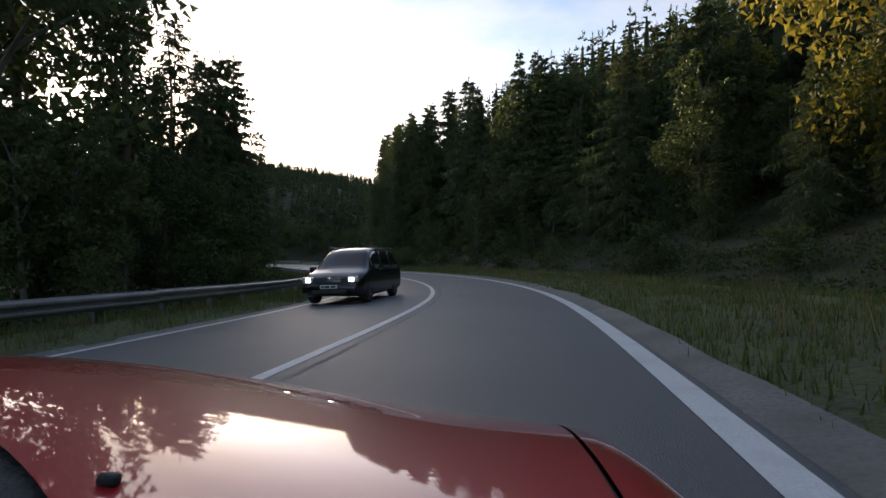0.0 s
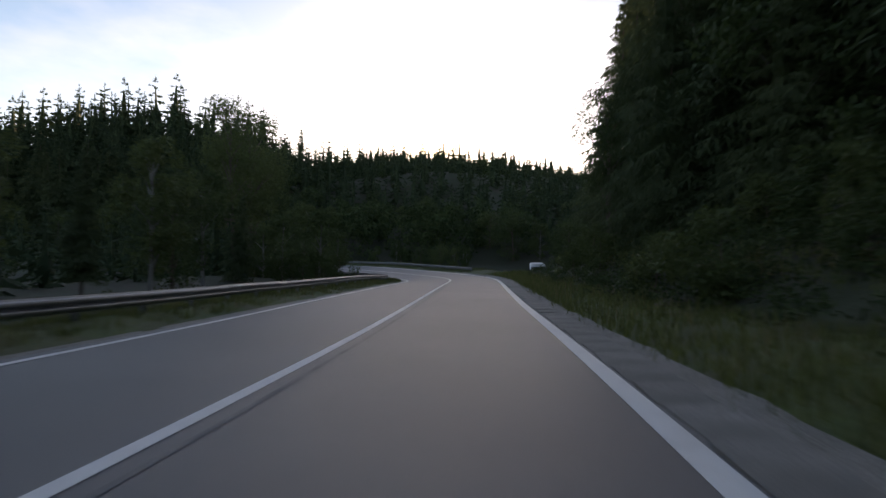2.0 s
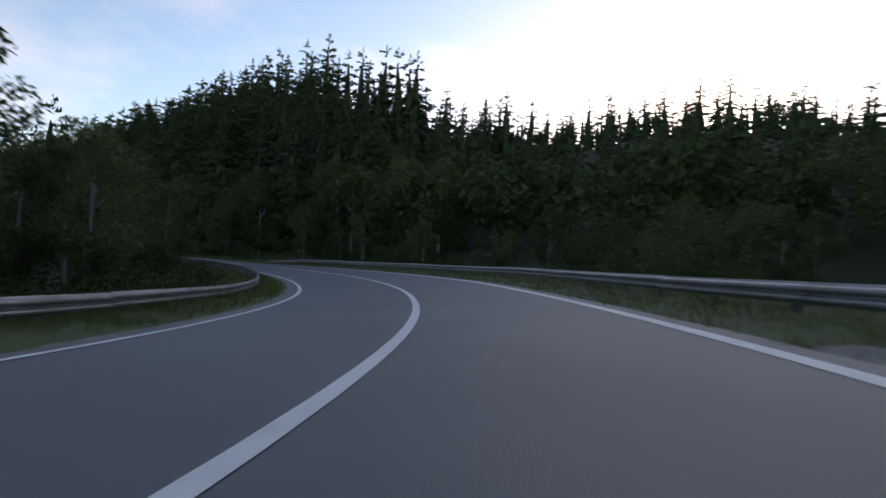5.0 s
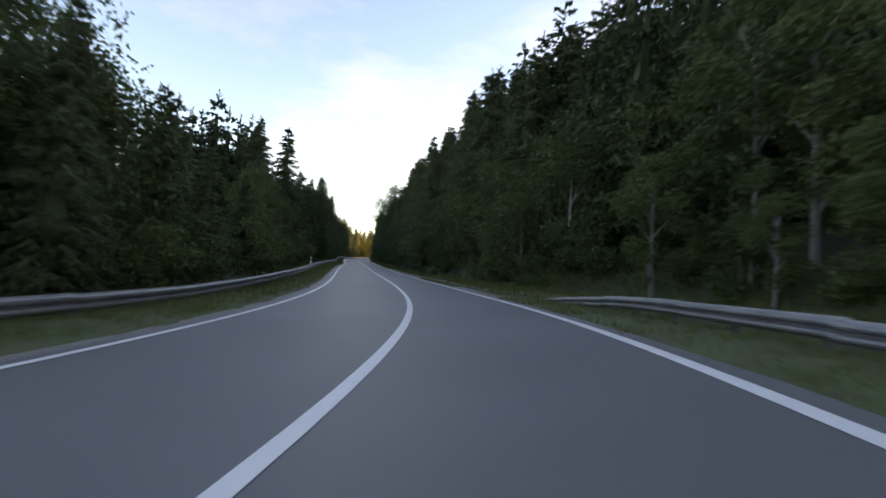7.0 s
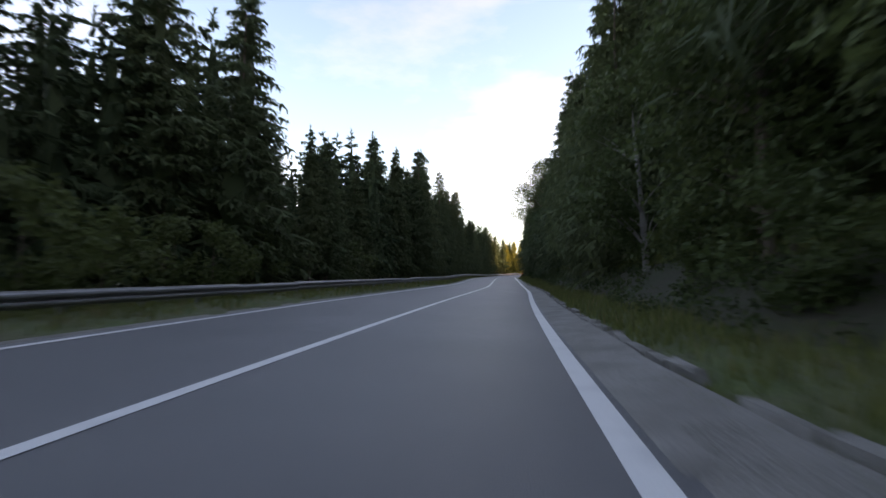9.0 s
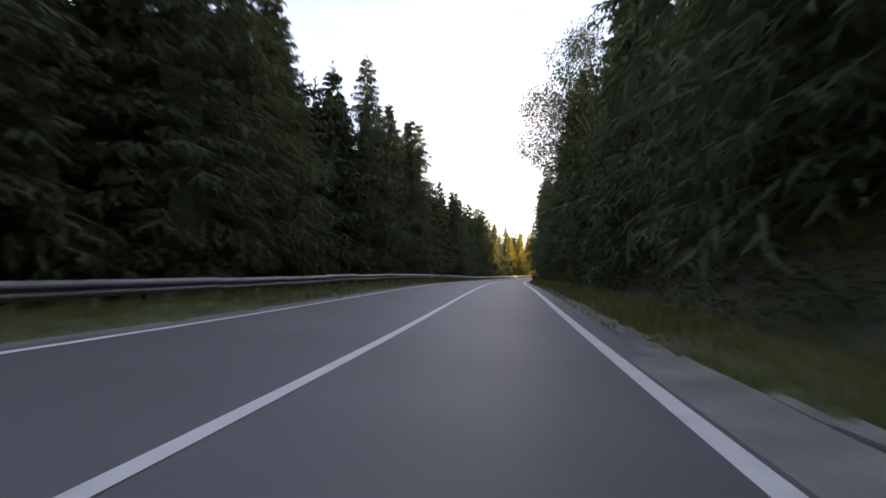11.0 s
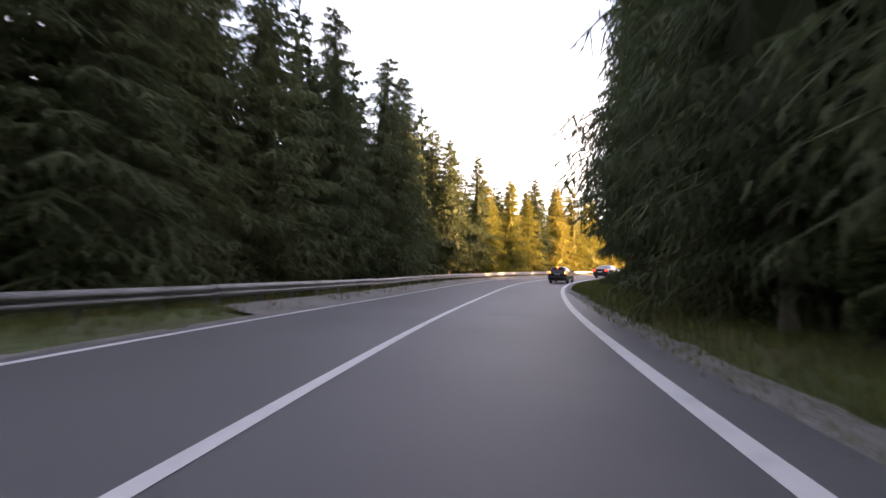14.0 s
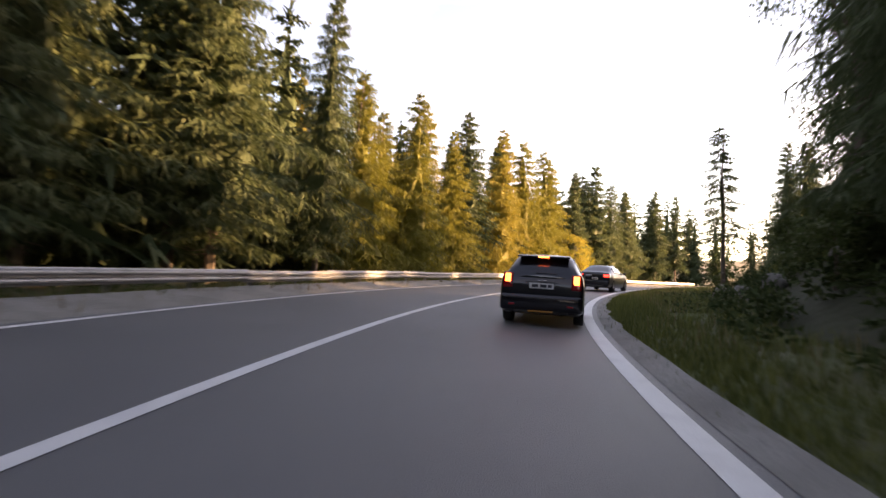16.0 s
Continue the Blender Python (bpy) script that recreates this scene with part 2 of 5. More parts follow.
def spline(knots, values, at):
    """Natural cubic spline through values at the knots, taken at the given places."""
    n, h = len(knots), np.diff(knots)
    a, b = np.eye(n), np.zeros((n, n))
    for i in range(1, n - 1):
        a[i, i - 1:i + 2] = h[i - 1], 2 * (h[i - 1] + h[i]), h[i]
        b[i, i - 1:i + 2] = 6 / h[i - 1], -6 / h[i] - 6 / h[i - 1], 6 / h[i]
    m = np.linalg.solve(a, b @ values)
    i = np.clip(np.searchsorted(knots, at) - 1, 0, n - 2)
    u = ((knots[i + 1] - at) / h[i])[:, None]
    v = 1 - u
    return u * values[i] + v * values[i + 1] + ((u ** 3 - u) * m[i] + (v ** 3 - v) * m[i + 1]) * (h[i] ** 2)[:, None] / 6


STEP = 1.0
ALONG = np.arange(-48, KNOT[-1] + 0.01, STEP)
MID = spline(KNOT, ROAD, ALONG)
TAN = np.gradient(MID, axis=0)
TAN[:, 2] = 0
TAN /= np.linalg.norm(TAN, axis=1)[:, None]
SIDE = np.stack([TAN[:, 1], -TAN[:, 0], 0 * TAN[:, 0]], 1)      # to the right
BANK = np.tan(np.radians(np.interp(ALONG, (-48, 64, 96, 122, 144, 162, 178, 200, 230, 256, 290, 320, 352, 430),
                                   (2.8, 0.2, 2.9, 4.9, 2.6, 0.2, -1.4, -3.2, -3.8, -2.9, -2.2, -1.8, -1.6, -2.8))))


def at_road(s, off, up=0.0):
    """Points at s metres along the middle line, off metres to its right and up over the tilted carriageway."""
    s, off, up = np.broadcast_arrays(np.asarray(s, float), np.asarray(off, float), np.asarray(up, float))
    pick = lambda arr: np.stack([np.interp(s, ALONG, arr[:, k]) for k in range(3)], -1)
    p = pick(MID) + pick(SIDE) * off[..., None]
    p[..., 2] += np.clip(off, -5.6, 5.6) * np.interp(s, ALONG, BANK) + up
    return p


def heading(s):
    """The road's direction at s as a yaw in degrees, to the left of +y."""
    d = [np.interp(s, ALONG, TAN[:, k]) for k in range(2)]
    return math.degrees(math.atan2(-d[0], d[1]))


def nearest(x, y):
    """s and off of places in the plan."""
    x, y = np.asarray(x, float).ravel(), np.asarray(y, float).ravel()
    s, off = np.empty_like(x), np.empty_like(x)
    for a in range(0, len(x), 4000):
        dx, dy = x[a:a + 4000, None] - MID[None, :, 0], y[a:a + 4000, None] - MID[None, :, 1]
        i = (dx * dx + dy * dy).argmin(1)
        k = np.arange(len(i))
        dist = np.hypot(dx[k, i], dy[k, i])
        s[a:a + 4000] = ALONG[i]
        off[a:a + 4000] = dist * np.sign(dx[k, i] * SIDE[i, 0] + dy[k, i] * SIDE[i, 1])
    return s, off


def smooth(v, a, b):
    u = np.clip((v - a) / (b - a), 0, 1)
    return u * u * (3 - 2 * u)


def relief(x, y, s, off):
    """The land's height: the road's level, then hillside to the right, hollow and wood to the left, the far hill to the north."""
    zr = np.interp(s, ALONG, MID[:, 2]) + np.clip(off, -5.6, 5.6) * np.interp(s, ALONG, BANK)
    foot = np.interp(s, (-48, 0, 30, 60, 92, 98, 120, 130, 160, 190, 250, 330, 352, 366, 382, 430), (11, 11, 11, 7, 6.5, 23, 23, 13, 8, 6.5, 6, 6, 5.8, 7.4, 10, 14))
    steep = np.interp(s, (-48, 0, 40, 70, 95, 108, 140, 160, 175, 188, 200, 250, 300, 335, 355, 366, 384, 430),
                      (.35, .42, .55, .62, .62, .25, .3, .4, .48, .64, .72, .66, .5, .45, .6, .5, .08, .02))
    run = np.maximum(off - foot, 0)
    right = steep * np.minimum(run, 42) + 0.02 * np.maximum(run - 42, 0)
    left_run = np.maximum(-off - 6.5, 0)
    drop = np.interp(s, (-48, 60, 110, 140, 170, 430), (2.2, 2.6, 1.6, 1.0, 0.6, 0.8))
    left = -drop * smooth(left_run, 0, 7) + 0.06 * np.maximum(left_run - 30, 0) * smooth(s, 150, 220)
    north = (24 * smooth(y, 122, 178) + 0.11 * np.clip(y - 172, 0, 120)) * smooth(-x, 20, 75) * smooth(x, -330, -215)
    west = 12 * smooth(-x, 95, 190) * smooth(y, 128, 190)
    hill = np.where(off > 0, np.maximum(right, north * smooth(off, 6, 26)), left)
    hill = np.where((off > 0) & (right > 0) & (north > 0), np.maximum(right, north * smooth(off, 6, 26)), hill)
    near = smooth(np.abs(off), 7.5, 14)
    bumps = 0.5 * np.sin(x * 0.11 + 1.3) * np.cos(y * 0.13) + 0.25 * np.sin(x * 0.31) * np.sin(y * 0.27 + 2)
    az = np.degrees(np.arctan2(-x, y + 1e-6))
    rise = np.interp(az, (-60, -30, 0, 10, 25, 33, 44, 56), (0, 2.0, 5.2, 6.3, 8.3, 8.3, 5.0, 0.0))
    ridge = 610 * np.tan(np.radians(rise)) * smooth(np.hypot(x, y), 300, 610) * (1 - smooth(np.hypot(x, y), 640, 900))
    dip = -0.85 * smooth(off, 4.5, 12) * smooth(s, 84, 98) * (1 - smooth(s, 112, 124))
    return zr + np.maximum(hill, ridge) + bumps * near * (1 + dip) + dip


def land(x, y):
    s, off = nearest(x, y)
    return relief(np.asarray(x, float).ravel(), np.asarray(y, float).ravel(), s, off)


def part(name, bm, mat, parent=None, label="", smooth_faces=False):
    me = bpy.data.meshes.new(name)
    bm.to_mesh(me)
    bm.free()
    return mesh_part(name, me, mat, parent, label, smooth_faces)


def mesh_part(name, me, mat, parent=None, label="", smooth_faces=False):
    for m in (mat if isinstance(mat, (list, tuple)) else (mat,)):
        me.materials.append(m)
    if smooth_faces:
        me.polygons.foreach_set("use_smooth", [True] * len(me.polygons))
    ob = new(name, me)
    if parent is not None:
        ob.parent = parent
    if label:
        tagged(ob, label)
    return ob


def data_mesh(name, verts, faces):
    me = bpy.data.meshes.new(name)
    me.from_pydata([tuple(v) for v in verts], [], [tuple(f) for f in faces])
    me.update()
    return me


def loft(rings, closed=False, caps=False):
    """Verts and faces of a skin over rings of equally many points."""
    rings = np.asarray(rings, float)
    n, m = rings.shape[:2]
    verts = rings.reshape(-1, 3)
    faces = []
    for i in range(n - 1):
        for j in range(m if closed else m - 1):
            k = (j + 1) % m
            faces.append((i * m + j, i * m + k, (i + 1) * m + k, (i + 1) * m + j))
    if caps:
        faces.append(tuple(range(m))[::-1])
        faces.append(tuple((n - 1) * m + j for j in range(m)))
    return verts, faces


def strip(name, s0, s1, offs, ups, mat, step=2.0, label="", category="", closed=False, caps=False, smooth_faces=True, wobble=None):
    """A band along the road with the given cross-section."""
    n = max(2, int(round((s1 - s0) / step)) + 1)
    s = np.linspace(s0, s1, n)
    o = np.broadcast_to(np.asarray(offs, float), (n, len(offs))).copy()
    u = np.broadcast_to(np.asarray(ups, float), (n, len(ups))).copy()
    if wobble is not None:
        wobble(s, o, u)
    rings = at_road(s[:, None], o, u)
    v, f = loft(rings[:, ::-1] if not closed else rings[:, ::-1], closed, caps)
    ob = mesh_part(name, data_mesh(name, v, f), mat, None, "", smooth_faces)
    return tagged(ob, label, category, kind="structure")


S0, S1 = -46.0, 430.0
# ---------------------------------------------------------------- ground and road
def build_ground():
    def axis(lo, hi, fine, lo2, hi2):
        steps = 20 * 1.5 ** np.arange(1, 11)
        return np.concatenate([(lo2 - np.cumsum(steps))[::-1], np.arange(lo2, lo - 1, 12.0), np.arange(lo, hi + 0.1, fine),
                               np.arange(hi + 10, hi2 + 1, 12.0), hi2 + 12 + np.cumsum(steps)])
    gx, gy = axis(-400, 90, 2.5, -700, 390), axis(-80, 260, 2.5, -104, 730)
    x, y = np.meshgrid(gx, gy)
    s, off = nearest(x, y)
    z = relief(x.ravel(), y.ravel(), s, off)
    z -= 0.35 * (1 - smooth(np.abs(off), 6.3, 8.6))
    v = np.stack([x.ravel(), y.ravel(), z], 1)
    nx, ny = len(gx), len(gy)
    i = (np.arange(ny - 1)[:, None] * nx + np.arange(nx - 1)[None]).ravel()
    f = np.stack([i, i + 1, i + 1 + nx, i + nx], 1)
    ob = mesh_part("ground", data_mesh("ground", v, f), FOREST_FLOOR, None, "", True)
    tagged(ob, "dark wooded hillside ground with moss and litter", "ground", kind="structure")


build_ground()
def edge(s):
    """Offset of the asphalt's right edge."""
    return np.interp(s, (-46, 15, 25, 42, 46, 98, 104, 160, 168, 240, 245, 330, 341, 430),
                     (3.74, 3.74, 3.90, 3.90, 3.66, 3.66, 3.95, 3.95, 3.72, 3.72, 4.22, 4.22, 3.76, 3.76))


def asphalt_edge(s, o, u):
    o[:, -1] = edge(s) + 0.05 + 0.025 * np.sin(s * 2.3) * np.sin(s * 0.71 + 1)


strip("road", S0, S1, (-4.05, -3.4, -2, 0, 2, 3.4, 4.0), (-0.02, 0, 0.01, 0.015, 0.01, 0, -0.012), ASPHALT, 0.7,
      "worn grey asphalt two-lane country road", "road", wobble=asphalt_edge)


strip("centre_line", S0, S1, (-0.075, 0.075), (0.021, 0.021), PAINT, 1.0, "solid white painted line in the middle of the road", "road marking")
strip("old_centre_trace", -30, 80, (0.24, 0.30), (0.0195, 0.0195), WORN_PAINT, 1.0, "faint trace of an old painted line", "road marking")
strip("edge_line_left", S0, S1, (-3.62, -3.48), (0.006, 0.006), PAINT, 1.0, "solid white painted line at the road's edge", "road marking")
strip("edge_line_right", S0, S1, (3.40, 3.62), (0.006, 0.006), PAINT, 1.0, "broad white painted line at the road's edge", "road marking")


def verge_wobble(s, o, u):
    w = np.random.RandomState(3).rand(len(s), o.shape[1]) - 0.5
    o[:, 1:-1] += w[:, 1:-1] * 0.18
    o[:, 0] += w[:, 0] * 0.10
    u[:, 1:-1] += w[:, 1:-1] * 0.07


def right_verge_wobble(s, o, u):
    verge_wobble(s, o, u)
    w = np.random.RandomState(4).rand(len(s)) - 0.5
    o[:, 0] = edge(s) - 0.05
    o[:, 1] = edge(s) + 0.34 + 0.1 * w
    paved = ((s > 39) & (s < 99)) | ((s > 164) & (s < 243)) | (s > 339) | (s < 19)
    u[paved, :2] -= 0.10
    u[(s > 39) & (s < 99), 2] -= 0.06


def left_verge_wobble(s, o, u):
    verge_wobble(s, o, u)
    u[s > 322, 3:] -= 0.14


strip("verge_left", S0, S1, (-8.6, -7.4, -6.4, -5.6, -4.9, -4.3, -3.9), (-0.5, -0.2, 0.05, 0.14, 0.14, 0.05, -0.04), GRASS_SOIL, 0.7,
      "rough grass verge under the guard rail", "verge", wobble=left_verge_wobble)
strip("verge_right", S0, S1, (3.85, 4.35, 5.0, 5.7, 6.6, 7.6, 8.6), (-0.04, 0.0, 0.06, 0.12, 0.16, 0.22, 0.1), GRASS_SOIL, 0.7,
      "rough grass verge beside the road", "verge", wobble=right_verge_wobble)

# ---------------------------------------------------------------- guard rails, gutter slabs, kerb stones
W_BEAM = ((0.0, 0.0), (0.012, 0.03), (0.075, 0.055), (0.083, 0.085), (0.075, 0.115), (0.012, 0.14), (0.012, 0.17), (0.075, 0.195),
          (0.083, 0.225), (0.075, 0.255), (0.012, 0.28), (0.0, 0.31))


def post_mesh():
    """A channel-section steel post with its spacer block, standing at its foot; the road lies towards +x."""
    bm = bmesh.new()
    for x, y, sx, sy, z0, z1 in ((0, 0.045, 0.10, 0.006, -0.4, 0.66), (0, -0.045, 0.10, 0.006, -0.4, 0.66), (-0.047, 0, 0.006, 0.09, -0.4, 0.66),
                                 (0.075, 0, 0.05, 0.07, 0.40, 0.62)):
        r = bmesh.ops.create_cube(bm, size=1.0)
        bmesh.ops.scale(bm, vec=(sx, sy, z1 - z0), verts=r["verts"])
        bmesh.ops.translate(bm, vec=(x, y, (z0 + z1) / 2), verts=r["verts"])
    me = bpy.data.meshes.new("post")
    bm.to_mesh(me)
    bm.free()
    me.materials.append(STEEL)
    return me


def guard_rail(s0, s1, off, lifts, label, end_ramp=0.0, gap=2.0):
    """A W-beam rail on posts; the beam faces the road, 4 m sections lapped over each other."""
    rail = new("guard_rail")
    tagged(rail, label, "guard rail")
    face = 1.0 if off < 0 else -1.0
    ground_up = 0.10

    def low(s):
        return np.interp(s, *lifts) - 0.52 * np.clip((s - (s1 - end_ramp)) / max(end_ramp, 1), 0, 1) ** 1.6 * (end_ramp > 0)

    rng = np.random.RandomState(int(abs(off) * 10) + int(s0))
    n = int((s1 - s0) / 4)
    for i in range(n):
        s = np.linspace(s0 + 4 * i, s0 + 4 * i + 4.16, 5)
        sag = rng.normal(0, 0.012)
        lat = rng.normal(0, 0.014)
        lap = 0.004 * (i % 2)
        rings = []
        for inner in (0.0, 0.006):
            for q in (W_BEAM if inner == 0 else W_BEAM[::-1]):
                rings.append(at_road(s, off + face * (0.10 + q[0] - inner + lap) + lat, ground_up + 0.36 + q[1] + sag + low(s)))
        rings = np.stack(rings, 1)
        v, f = loft(rings, True, True)
        if face < 0:
            f = [tuple(reversed(x)) for x in f]
        mesh_part("beam", data_mesh("beam", v, f), STEEL, rail)
    me = post_mesh()
    for i in range(int((s1 - s0) / gap)):
        s = s0 + 0.4 + i * gap
        p = at_road(s, off, ground_up + float(low(np.array(s))))
        post = new("post", me)
        post.parent = rail
        post.matrix_basis = pose(*p, 0, 0, heading(s) + (0 if face > 0 else 180)) @ pose(0, 0, 0, rng.normal(0, 1.5), rng.normal(0, 1.2), 0)


guard_rail(-30, 428, -5.35, ((-30, 20, 45, 65, 80, 100, 118, 130, 140, 150, 162, 183, 198, 230, 256, 300, 322, 340, 356, 428),
                            (-0.06, -0.06, -0.09, -0.15, -0.11, -0.16, -0.26, -0.25, -0.21, -0.26, -0.13, -0.13, -0.19, -0.12, -0.05, -0.05, -0.12, -0.12, -0.2, -0.2)),
           "weathered galvanised steel guard rail along the road's edge")
guard_rail(104, 160, 5.5, ((104, 160), (-0.22, -0.24)), "bluish galvanised steel guard rail sloping into the ground at its end", 11.0)


def slab_mesh(name, sx, sy, sz, seed):
    """A worn slab with broken corners, its top at z = 0."""
    rng = np.random.RandomState(seed)
    bm = bmesh.new()
    r = bmesh.ops.create_cube(bm, size=1.0)
    bmesh.ops.scale(bm, vec=(sx, sy, sz), verts=r["verts"])
    bmesh.ops.translate(bm, vec=(0, 0, -sz / 2), verts=r["verts"])
    bmesh.ops.bevel(bm, geom=[e for e in bm.edges if abs(e.verts[0].co.z - e.verts[1].co.z) > 0.01], offset=0.03, segments=1, affect="EDGES")
    for v in bm.verts:
        v.co += Vector(rng.normal(0, 0.012, 3))
    me = bpy.data.meshes.new(name)
    bm.to_mesh(me)
    bm.free()
    me.materials.append(CONCRETE)
    return me


def gutter():
    rng = np.random.RandomState(17)
    run = tagged(new("gutter"), "cracked grey concrete slab gutter beside the asphalt", "gutter", kind="structure")
    slabs = [slab_mesh("slab", 0.56, 0.86, 0.12, k) for k in range(6)]
    for a, b in ((44.0, 100.0),):
        for s in np.arange(a, b, 0.92):
            ob = new("slab", slabs[rng.randint(6)])
            ob.parent = run
            p = at_road(s, 3.95, 0.012 + rng.normal(0, 0.003))
            ob.matrix_basis = pose(*p, rng.normal(0, 0.4), -math.degrees(math.atan(np.interp(s, ALONG, BANK))) + rng.normal(0, 0.5), heading(s) + rng.normal(0, 0.6))
    edge = tagged(new("kerb"), "mossy broken concrete kerb stones along the verge", "kerb", kind="structure")
    stones = [slab_mesh("kerb_stone", 0.16, 0.95, 0.26, 20 + k) for k in range(5)]
    for a, b in ((166.0, 240.0),):
        for s in np.arange(a, b, 1.0):
            if rng.rand() < 0.14:
                continue
            ob = new("kerb_stone", stones[rng.randint(5)])
            ob.parent = edge
            p = at_road(s, np.interp(s, (166, 184, 192, 240), (4.92, 4.88, 4.62, 4.58)) + rng.normal(0, 0.03), 0.135 + rng.normal(0, 0.02))
            ob.matrix_basis = pose(*p, rng.normal(0, 2), rng.normal(0, 5), heading(s) + rng.normal(0, 2.5))


def shoulder_edge(s, o, u):
    w = np.random.RandomState(int(s[0]) + 60).rand(len(s), o.shape[1]) - 0.5
    o += edge(s)[:, None]
    o[:, 1:] += 0.2 * w[:, 1:]
    u[:, 1:] += 0.02 * w[:, 1:]


strip("shoulder_right", 14, 46, (0.0, 0.22, 0.42), (-0.03, 0.025, 0.035), GRAVEL, 0.6, "dark gravel and dirt between asphalt and grass", "shoulder", wobble=shoulder_edge)
strip("shoulder_right", 96, 106, (0.0, 0.25, 0.5), (-0.03, 0.025, 0.035), GRAVEL, 0.6, "loose gravel at the mouth of the pull-off", "shoulder", wobble=shoulder_edge)
strip("shoulder_right", 241, 341, (0.0, 0.22, 0.46), (-0.03, 0.03, 0.05), GRAVEL, 0.6, "pale gravel and dirt along the asphalt's crumbling edge", "shoulder", wobble=shoulder_edge)
strip("shoulder_left", 322, S1, (-5.25, -4.9, -4.4, -3.9), (0.15, 0.155, 0.07, -0.02), GRAVEL, 0.6, "pale gravel and dirt under the guard rail", "shoulder", wobble=verge_wobble)
strip("shoulder_left", S0, S1, (-4.12, -4.06, -3.9), (0.0, 0.01, -0.03), GRAVEL, 0.8, "thin gravel strip at the edge of the asphalt", "shoulder")



def ragged(s, o, u):
    w = np.random.RandomState(8).rand(len(s)) - 0.5
    o[:, -1] += w * 0.12


strip("concrete_channel", 187, 242, (3.70, 3.92, 4.34, 4.52), (-0.006, 0.025, 0.05, 0.085), CONCRETE, 0.8, "smooth worn concrete channel between asphalt and kerb", "gutter", wobble=ragged)
strip("shoulder_right", 160, 188, (0.0, 0.22, 0.55, 0.80, 1.02), (-0.03, 0.028, 0.05, 0.06, 0.045), GRAVEL, 0.6, "dirty grey gravel silted up in front of the kerb", "shoulder", wobble=shoulder_edge)
strip("concrete_channel", 339, 415, (3.74, 3.83, 3.95, 4.03), (-0.004, 0.02, 0.045, 0.065), CONCRETE, 0.8, "pale concrete edge strip round the bend", "gutter", wobble=ragged)
strip("concrete_edge", -40, 18, (3.70, 3.80, 3.98, 4.08), (-0.006, 0.02, 0.035, 0.05), CONCRETE, 0.7, "rough pale concrete edging with dirt at the grass", "gutter", wobble=ragged)
strip("broken_concrete", 40, 98, (4.20, 4.29, 4.38, 4.48), (0.004, 0.025, 0.04, 0.06), GRAVEL, 0.7, "strip of crumbled concrete and dirt beside the slabs", "gutter", wobble=ragged)


def layby():
    """The paved pull-off at the right before the bend."""
    s = np.linspace(84, 122, 30)
    wide = 15.0 * np.sin(np.clip((s - 84) / 38, 0, 1) * math.pi) ** 0.8
    rings = []
    for k in np.linspace(0, 1, 7):
        p = at_road(s, 3.9 + wide * k, -0.03 + 0.04 * k - 0.85 * smooth(3.9 + wide * k, 4.5, 12) * smooth(s, 84, 98) * (1 - smooth(s, 112, 124)))
        rings.append(p)
    v, f = loft(np.stack(rings, 1)[:, ::-1])
    ob = mesh_part("layby", data_mesh("layby", v, f), GRAVEL, None, "", True)
    tagged(ob, "gravelled pull-off beside the road", "lay-by", kind="structure")


layby()

# ---------------------------------------------------------------- trees
def tri_mesh(name, tris):
    """One mesh from an array of loose triangles (n, 3, 3)."""
    q = np.asarray(tris, np.float32)
    n = len(q)
    me = bpy.data.meshes.new(name)
    me.vertices.add(n * 3)
    me.vertices.foreach_set("co", q.reshape(-1))
    me.loops.add(n * 3)
    me.loops.foreach_set("vertex_index", np.arange(n * 3, dtype=np.int32))
    me.polygons.add(n)
    me.polygons.foreach_set("loop_start", np.arange(n, dtype=np.int32) * 3)
    me.update(calc_edges=True)
    return me


def unit(v):
    return v / (np.linalg.norm(v, axis=-1, keepdims=True) + 1e-9)


def needles(base, way, length, half, rng):
    """Tapered sprigs: one narrow triangle each, from base along way."""
    base, way = base.reshape(-1, 3), unit(way.reshape(-1, 3))
    length, half = np.broadcast_to(length, base.shape[:1] if np.ndim(length) == 0 else np.shape(length)).reshape(-1, 1), half
    side = unit(np.cross(way, np.array((0, 0, 1.0)) + rng.normal(0, 0.7, way.shape))) * half
    return np.stack([base + side, base - side, base + way * length], 1)


